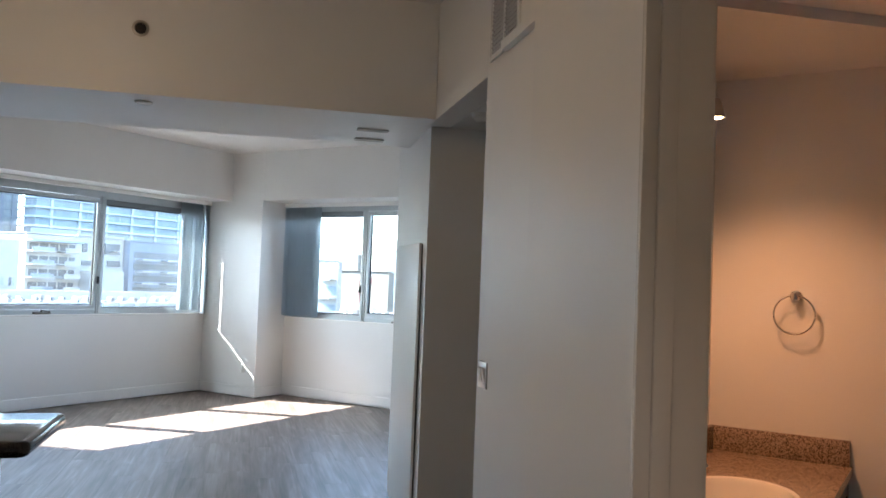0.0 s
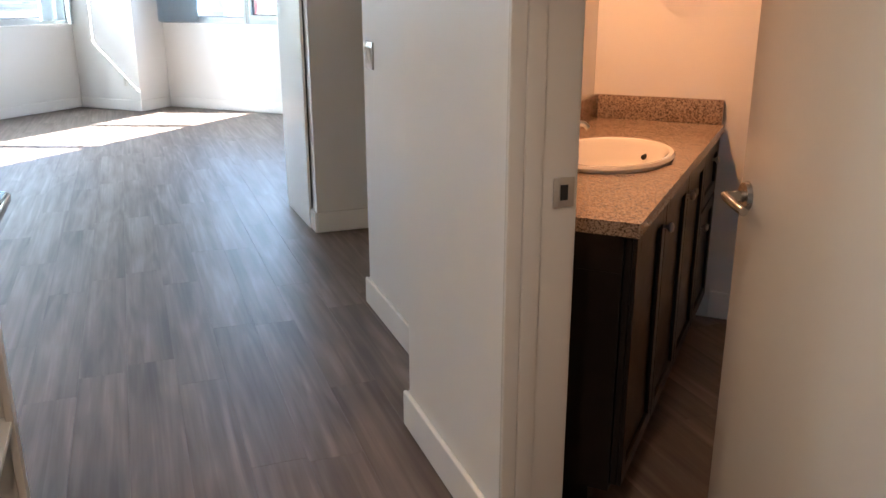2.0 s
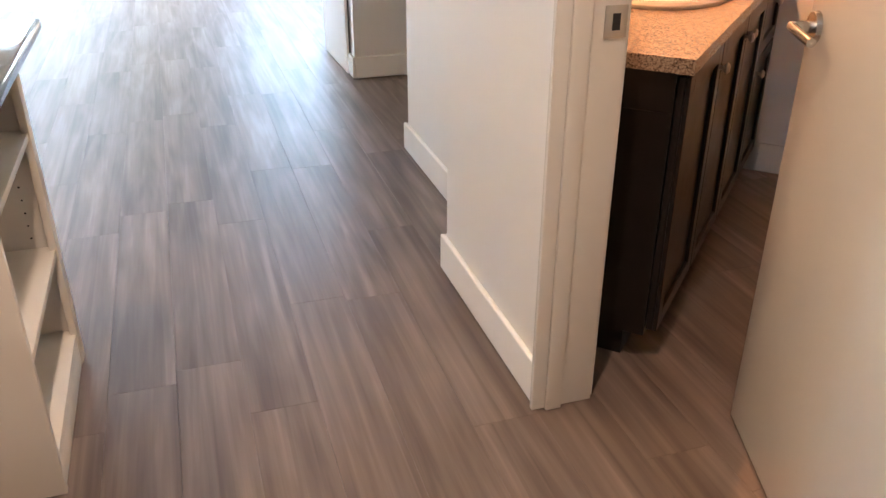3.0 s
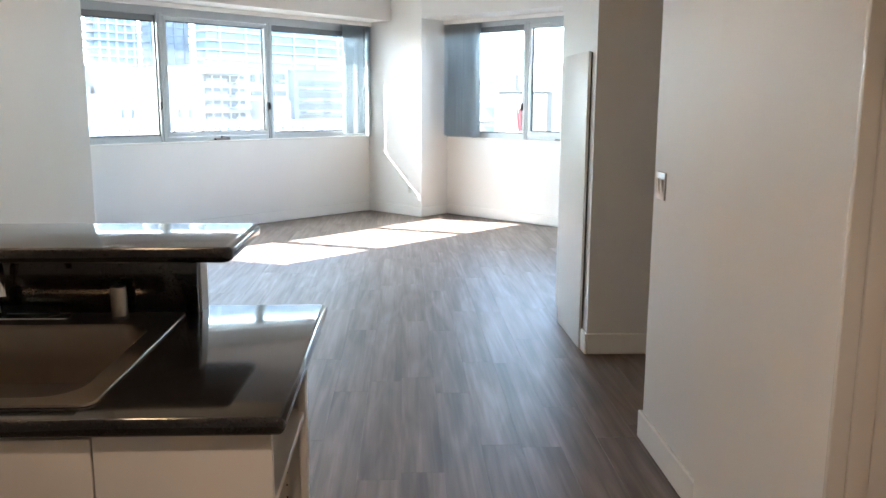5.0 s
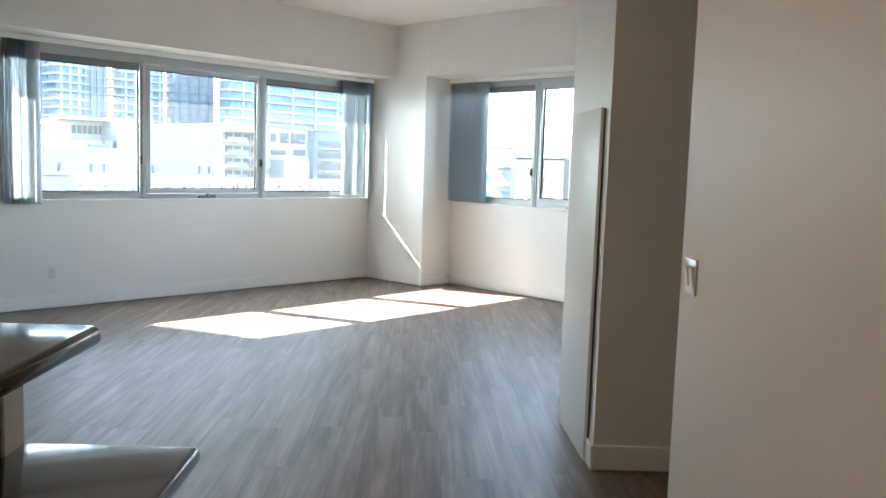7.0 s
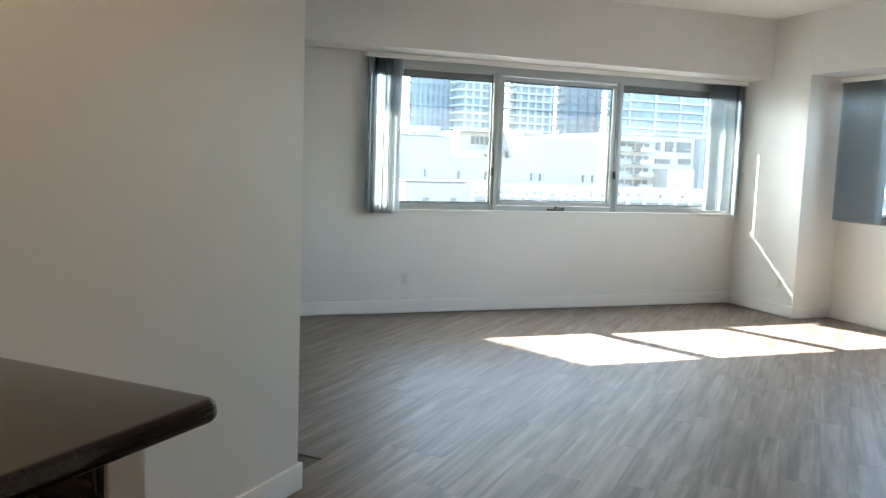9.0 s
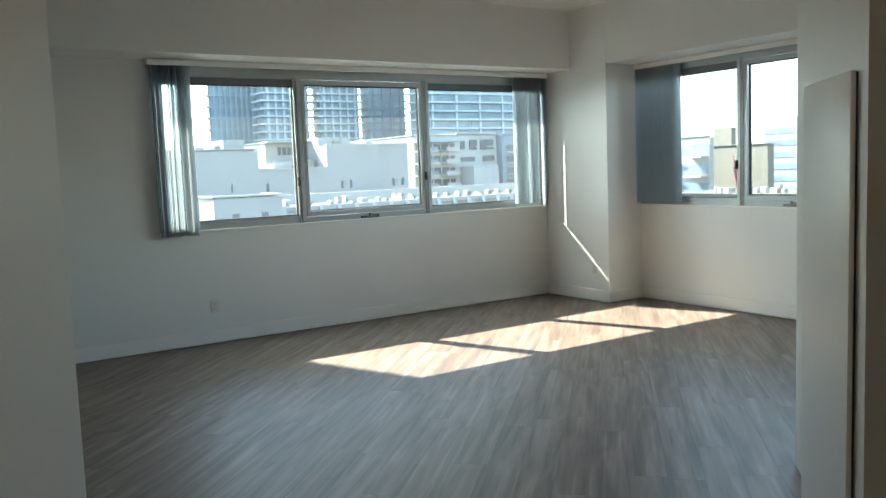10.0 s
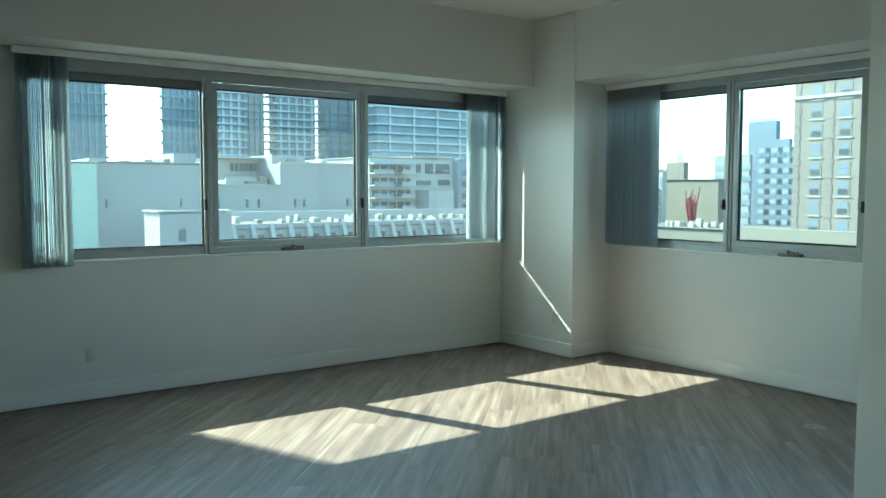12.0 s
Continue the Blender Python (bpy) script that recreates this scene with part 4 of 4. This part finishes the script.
def paired_windows(b, xs, y, z, w, h):
    """Small two-light windows: a dark pane beside a pale curtained one, in a white frame."""
    for x in xs:
        fr = block_part("window", (x - w / 2 - 0.04, y - 0.010, z - h / 2 - 0.04), (x + w / 2 + 0.04, y + 0.1, z + h / 2 + 0.04), F_WHITE, b)
        block_part("pane", (x - w / 2, y - 0.02, z - h / 2), (x - 0.02, y - 0.011, z + h / 2), F_DARK, fr)
        block_part("pane", (x + 0.02, y - 0.02, z - h / 2), (x + w / 2, y - 0.011, z + h / 2), F_GLASS, fr)


WHT = mat_facade("tower_slab_white", (0.52, 0.54, 0.56))
b = building("large plain grey building with few small windows", (15.1, 56), (22.6, 80, 3.2), F_GREY, parapet=0.12)
for x0, x1, y0, z in ((22.6, 27.7, 56.0, 1.85), (27.7, 34.4, 56.0, 3.42)):
    block_part("wall", (x0, y0, GROUND), (x1, 80, z), F_GREY, b)
    block_part("coping", (x0, y0 - 0.1, z), (x1, y0 + 0.25, z + 0.1), F_WHITE, b)
paired_windows(b, (16.1, 20.75), 56, 0.72, 0.34, 0.6)
paired_windows(b, (23.3, 25.35, 26.2, 28.95, 29.65, 33.2, 34.0), 56, 0.64, 0.5, 0.6)
paired_windows(b, (16.1, 18.4, 20.75, 23.3, 25.35, 28.95), 56, -2.6, 0.5, 0.7)
rng = random.Random(8)
for i in range(20):
    x, w = 15.6 + i * 0.95 + rng.uniform(-0.3, 0.3), rng.uniform(0.3, 1.1)
    z = 3.2 if x < 22 else (1.85 if x < 27.2 else 3.42)
    block_part("roof_box", (x, 57.2 + rng.uniform(0, 3), z), (x + w, 63, z + rng.uniform(0.12, 0.42)), (F_WHITE, F_GREY, F_TAN)[i % 3], b, 0.03)
block_part("stair_head", (20.9, 58, 3.2), (22.4, 63, 4.0), F_GREY, b, 0.02)
block_part("stair_head", (27.8, 57.5, 3.42), (30.4, 63, 4.05), F_GREY, b, 0.02)
for x in (17.4, 18.1, 29.2, 32.4, 33.0):
    bm = bmesh.new()
    add_tube(bm, (x, 59, 3.2), (x, 59, 4.3), 0.03, None, 6)
    part("mast", bm, F_GREY, b)
# pale green neighbour
b = building("pale green stuccoed building", (11.0, 54), (15.0, 70, 3.1), F_PALEG, parapet=0.12)
face_windows(b, "y", 54, 11.2, 13.6, -6, 1.5, 2, 3, 0.7, 1.1)
# penthouse with a strip of windows, set back on the roof
b = building("white penthouse block with a strip of windows", (24.7, 60), (30.0, 68, 3.8), F_WHITE, parapet=0.1)
face_windows(b, "y", 60, 25.6, 29.0, 2.86, 3.56, 9, 1, 0.31, 0.58, F_DARK)
block_part("canopy", (24.4, 58.8, 3.82), (30.2, 60.5, 3.93), F_WHITE, b)
block_part("terrace_wall", (24.6, 58.2, 1.9), (29.2, 58.35, 2.45), F_WHITE, b)
for x in (26.9, 27.7, 28.6):
    block_part("roof_unit", (x, 57.6, 1.9), (x + 0.4, 58.1, 2.5), F_TAN, b, 0.03)
# low white building with a row of sloping buttresses and roof plant
b = building("low grey-white building with a flat parapet", (13.9, 39), (17.2, 41.2, 0.52), F_GREY, parapet=0.14)
face_windows(b, "y", 39, 14.2, 17.0, -1.0, 0.1, 2, 1, 0.34, 0.55)
face_windows(b, "y", 39, 14.2, 17.0, -3.0, -1.9, 2, 1, 0.34, 0.55)
b = building("long low white building with roof equipment", (17.3, 42), (46, 52, -0.45), F_GREY, parapet=0.3)
block_part("rear_parapet", (17.3, 51.6, -0.4), (46, 52.0, 0.2), F_WHITE, b)
for i in range(15):
    x = 18.3 + i * 1.05
    bm = bmesh.new()
    vs = [(x, 41.1, -1.75), (x + 0.24, 41.1, -1.75), (x + 0.24, 41.89, -0.12), (x, 41.89, -0.12), (x, 41.89, -1.75), (x + 0.24, 41.89, -1.75)]
    vv = [bm.verts.new(p) for p in vs]
    for f in ((0, 1, 2, 3), (0, 3, 4), (1, 5, 2), (0, 4, 5, 1), (3, 2, 5, 4)):
        bm.faces.new([vv[k] for k in f])
    part("buttress", bm, F_WHITE, b)
    block_part("window", (x + 0.45, 41.97, -1.35), (x + 0.78, 42.1, -0.72), F_DARK, b)
rng = random.Random(5)
for i in range(44):
    x = 21 + i * 0.52 + rng.uniform(-0.15, 0.15)
    y = 43.5 + rng.uniform(0, 6)
    unit = block_part("air_conditioner", (x, y, -0.38), (x + rng.uniform(0.2, 0.36), y + 0.5, -0.38 + rng.uniform(0.2, 0.42)), (F_WHITE, F_GREY, F_TAN)[i % 3], b, 0.02)
    block_part("grille", (x + 0.03, y - 0.012, -0.30), (x + 0.16, y - 0.001, -0.16), F_DARK, unit)
# apartments with balconies
b = building("white modern apartment block with balconies", (43.5, 70), (53.4, 86, 4.6), F_WHITE, parapet=0.15)
block_part("roof_storey", (48.4, 69.9, 4.6), (53.3, 76, 4.92), F_WHITE, b)
for z in (-0.3, 0.85, 2.0, 3.15):
    block_part("window_band", (43.8, 69.97, z + 0.12), (48.2, 70.1, z + 0.72), F_DARK, b)
    for k in range(4):
        block_part("mullion", (44.6 + k * 0.95, 69.93, z + 0.12), (44.72 + k * 0.95, 69.99, z + 0.72), F_WHITE, b)
    for x0, x1 in ((43.3, 45.4), (46.4, 48.0)):
        bal = block_part("balcony", (x0, 68.7, z - 0.08), (x1, 69.96, z + 0.04), F_WHITE, b)
        block_part("balustrade", (x0, 68.7, z + 0.041), (x1, 68.76, z + 0.36), F_GLASS if x0 < 45 else F_WHITE, bal)
for x0, x1, z0, z1 in ((48.9, 49.4, 3.3, 4.1), (50.0, 50.9, 3.2, 4.2), (51.3, 52.9, 3.2, 4.2), (48.9, 50.6, 2.05, 2.5), (51.6, 53.0, 2.05, 2.6), (51.9, 52.8, 0.2, 1.2)):
    block_part("window", (x0, 69.88, z0), (x1, 70.1, z1), F_DARK, b)
for x in (50.4, 51.9, 52.3):
    block_part("open_sash", (x, 69.45, 3.45), (x + 0.3, 69.87, 3.55), F_WHITE, b)
block_part("lower_block", (48.7, 67.5, GROUND), (51.7, 69.85, 1.55), F_WHITE, b)
block_part("roof_terrace_rail", (43.6, 69.6, 4.78), (48.0, 69.66, 5.15), F_GLASS, b)
block_part("canopy", (43.0, 68.3, 3.98), (47.9, 70.0, 4.12), F_BLUE, b)
# shaded wing: its shade is carried by the darker slate colour
b = building("grey-blue apartment wing, shade put into its colour, with glass balconies", (53.5, 69.2), (74, 86, 4.5), F_SLATE, parapet=0.2)
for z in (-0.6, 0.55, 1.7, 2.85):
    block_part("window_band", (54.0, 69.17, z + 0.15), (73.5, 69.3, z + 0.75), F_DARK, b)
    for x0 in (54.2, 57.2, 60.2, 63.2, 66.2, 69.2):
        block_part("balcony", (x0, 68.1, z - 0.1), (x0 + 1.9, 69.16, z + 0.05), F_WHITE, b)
# towers behind
tower("pale blue glass tower with fine mullions", (33.5, 160), (42.8, 176, 60), F_GLASS, F_BLUE, 1.9, 8)
tower("dark blue glass tower with a pale glazed edge", (46.9, 140), (55.5, 141.5, 60), F_GLASS, F_BLUE, 1.9, 9)
tower("white banded residential tower", (52.6, 131), (56.6, 134, 60), F_GLASS, WHT, 1.25, 3, 0.5)
tower("grey glazed wing of a residential tower", (57.2, 133), (61.3, 136, 60), F_GLASS, F_GREY, 1.25, 4)
tower("white banded residential tower", (62.6, 131), (69.8, 134, 60), F_GLASS, WHT, 1.25, 5, 0.6)
tower("grey glass residential tower", (70.8, 129), (78.0, 132, 60), F_GLASS, F_SLATE, 1.25, 4)
tower("broad blue glass tower with white slab edges", (74.2, 118), (108, 121, 60), F_GLASS, WHT, 1.44, 7, 0.3)
tower("banded tower seen past the blind", (14.0, 150), (31, 166, 60), F_GLASS, WHT, 2.2, 5)
# side window: stone block, blue block, tan block
b = building("pale stone tower with regular windows", (45, 11.0), (62, 27.8, 16), F_STONE)
for i in range(9):
    y = 26.53 - i * 1.58
    for k in range(13):
        z = -2.42 + k * 1.03
        surround = block_part("window", (44.985, y - 0.36, z - 0.40), (45.1, y + 0.36, z + 0.40), F_TAN, b)
        block_part("sash", (44.978, y - 0.27, z + 0.02), (44.984, y + 0.27, z + 0.32), F_SLATE, surround)
        block_part("sash", (44.978, y - 0.27, z - 0.32), (44.984, y + 0.27, z - 0.02), F_DARK if (i + k) % 3 else F_SLATE, surround)
        block_part("sill", (44.955, y - 0.40, z - 0.47), (44.99, y + 0.40, z - 0.401), F_WHITE, surround)
for y in (27.6, 25.72, 21.0):
    for k in range(52):
        z = -3.0 + k * 0.35
        w = 0.20 if k % 2 else 0.13
        block_part("quoin", (44.978, y - w, z), (44.996, y + w, z + 0.31), F_STONE, b)
for z in (6.52, 13.0):
    block_part("cornice", (44.90, 10.8, z), (44.977, 27.9, z + 0.16), F_WHITE, b)
b = building("tall plain blue-grey office block", (88, 55.5), (88.8, 59.0, 9.4), F_SLATE)
block_part("roof_rail", (88, 55.6, 9.5), (88.1, 58.9, 9.75), F_GREY, b)
block_part("stair_tower", (87.6, 53.6, GROUND), (88.2, 55.4, 7.3), F_SLATE, b)
b = building("blue-grey office block with square windows", (85, 50.9), (87.5, 56.2, 6.2), F_SLATE)
for y in (54.57, 53.08, 51.7):
    for k in range(9):
        z = -3.0 + k * 1.12
        block_part("window", (84.96, y - 0.24, z - 0.26), (85.1, y + 0.24, z + 0.26), F_DARK, b)
        block_part("pale_band", (84.98, y + 0.35, z - 0.26), (85.1, y + 1.05, z + 0.26), F_BLUE, b)
for k in range(8):
    block_part("top_window", (84.96, 51.3 + k * 0.6, 5.2), (85.1, 51.75 + k * 0.6, 5.65), F_SLATE, b)
b = building("grey glazed office block", (80, 53.5), (80.5, 57.8, 5.3), F_GREY)
for k in range(6):
    block_part("window_band", (79.96, 53.3, -2.5 + k * 1.25), (80.1, 57.6, -1.9 + k * 1.25), F_GLASS, b)
b = building("plain tan building with an upper block", (60, 43.1), (60.8, 54.0, 2.4), F_TAN, parapet=0.1)
block_part("upper_block", (60.1, 46.6, 2.47), (60.7, 48.4, 3.95), F_TAN, b)
block_part("roof_mast", (60.4, 46.9, 3.96), (60.46, 47.5, 4.6), F_GREY, b)
b = building("pale apartment block with balconies", (54, 43.9), (54.5, 52.0, 3.1), F_WHITE, parapet=0.15)
for z in (-1.2, 0.3, 1.8):
    block_part("window_band", (53.97, 44.0, z), (54.1, 51.6, z + 0.8), F_GLASS, b)
    for y0 in (44.0, 47.2, 50.0):
        bal = block_part("balcony", (53.1, y0, z - 0.25), (53.96, y0 + 1.7, z - 0.1), F_WHITE, b)
        block_part("balustrade", (53.1, y0, z - 0.099), (53.16, y0 + 1.7, z + 0.3), F_GLASS, bal)
b = building("low pale roof edge with roof equipment", (30, 6), (44, 20.9, -0.3), F_TAN, parapet=0.5)
for i in range(10):
    y = 9.0 + i * 1.1 + rng.uniform(-0.2, 0.2)
    block_part("air_conditioner", (33 + rng.uniform(0, 4), y, -0.24), (38.5, y + 0.6, -0.24 + rng.uniform(0.1, 0.3)), F_GREY, b, 0.03)
b = building("low roof with white plant boxes under the sculpture", (47.5, 30), (53, 43.0, -0.95), F_TAN, parapet=0.12)
for i in range(16):
    y = 33.6 + i * 0.36 + rng.uniform(-0.1, 0.1)
    x = 47.9 + rng.uniform(0, 1.6)
    block_part("roof_unit", (x, y, -0.9), (x + 0.4, y + rng.uniform(0.15, 0.42), -0.9 + rng.uniform(0.25, 0.62)), (F_WHITE, F_GREY, F_WHITE)[i % 3], b, 0.02)
sc = thing("roof_sculpture", "tall red spiky steel sculpture on a roof", "sculpture")
for i in range(15):
    dx, dy, h = rng.uniform(-0.2, 0.2), rng.uniform(-0.95, 0.95), rng.uniform(1.2, 2.6)
    bm = bmesh.new()
    add_path(bm, [(50, 38.1 + dy * 0.35, -0.9), (50 + dx, 38.1 + dy * 0.6, h * 0.5 - 0.9), (50 + dx, 38.1 + dy, h - 0.75)], 0.04, 6)
    part("blade", bm, F_RED, sc)

# the city stands well away: all of it is laid out small round the flat and then moved out to its true distance
EYE0 = Vector((2.4, 2.47, 1.6))
FAR = Matrix.Translation(EYE0) @ Matrix.Scale(2.6, 4) @ Matrix.Translation(-EYE0)
for ob in list(scene.objects):
    if ob.parent is None and ob.name.split(".")[0] in ("building", "tower", "roof_sculpture"):
        for child in ob.children_recursive:
            child.data.transform(FAR)

# ---- floor: sub-floor and planks ----
sub = bmesh.new()
f_ = sub.faces.new([sub.verts.new((x, y, -0.008)) for x, y in shape])
r_ = bmesh.ops.extrude_face_region(sub, geom=[f_])
bmesh.ops.translate(sub, verts=[v for v in r_["geom"] if isinstance(v, bmesh.types.BMVert)], vec=(0, 0, -0.3))
floor = new("floor", mesh_of("floor", sub, SUBFLOOR))
floor.matrix_world = HALL
tagged(floor, "grey-brown oak plank floor running along the hall", "floor", kind="structure")

PW, PL = 0.182, 1.22
whole = bmesh.new()
g_ = 0.0003
ch = 0.0006
top = [(-PW / 2 + g_ + ch, -PL / 2 + g_ + ch), (PW / 2 - g_ - ch, -PL / 2 + g_ + ch), (PW / 2 - g_ - ch, PL / 2 - g_ - ch), (-PW / 2 + g_ + ch, PL / 2 - g_ - ch)]
low = [(-PW / 2 + g_, -PL / 2 + g_), (PW / 2 - g_, -PL / 2 + g_), (PW / 2 - g_, PL / 2 - g_), (-PW / 2 + g_, PL / 2 - g_)]


def plank_mesh(bm, low, top, ox=0.0, oy=0.0):
    r = [[bm.verts.new((x + ox, y + oy, z)) for x, y in pts] for pts, z in ((low, -0.0075), (low, -0.0005), (top, 0.0))]
    for p, q in zip(r, r[1:]):
        for k in range(len(p)):
            bm.faces.new((p[k], p[(k + 1) % len(p)], q[(k + 1) % len(p)], q[k]))
    bm.faces.new(r[-1])


plank_mesh(whole, low, top)
PLANK = mesh_of("plank", whole, WOOD)
rest = bmesh.new()
rng = random.Random(11)
count = 0
for i in range(-26, 48):
    cb = i * PW + 0.03
    start = -1.7 + rng.uniform(-PL, 0)
    a = start
    while a < 13:
        ca = a + PL / 2
        rect = [(cb + x, ca + y) for x, y in low]
        kept = rect
        for (p, nrm) in LIMITS:
            kept = plan_clip(kept, p[0], p[1], nrm[0], nrm[1]) if kept else kept
        # rooms: living room and hall; nothing beyond the partitions
        wx, wy = (cb + ca) * R2, (ca - cb) * R2
        room = (ca > 4.7 and wx > 1.2 and not (cb > 1.6 and ca < 5.7)) or (-2.1 < cb < 2.75 and ca <= 4.8) or (wx < 3.95 and wy > -1.75 and cb > 0 and ca < 4)
        inside = len(kept) >= 3 and room
        if inside:
            full = len(kept) == 4 and all(abs(u[0] - v[0]) + abs(u[1] - v[1]) < 1e-6 for u, v in zip(kept, rect))
            near = -2.0 < cb < 2.6 and ca > 0.0
            if full and near and count < 300:
                ob = new("plank", PLANK)
                ob.parent = floor
                ob.location = (cb, ca, 0)
                count += 1
            elif full:
                plank_mesh(rest, low, top, cb, ca)
            else:
                plank_mesh(rest, kept, kept)
        a += PL
ob = new("planks", mesh_of("planks", rest, WOOD))
ob.parent = floor
tagged(ob, kind="stuff")
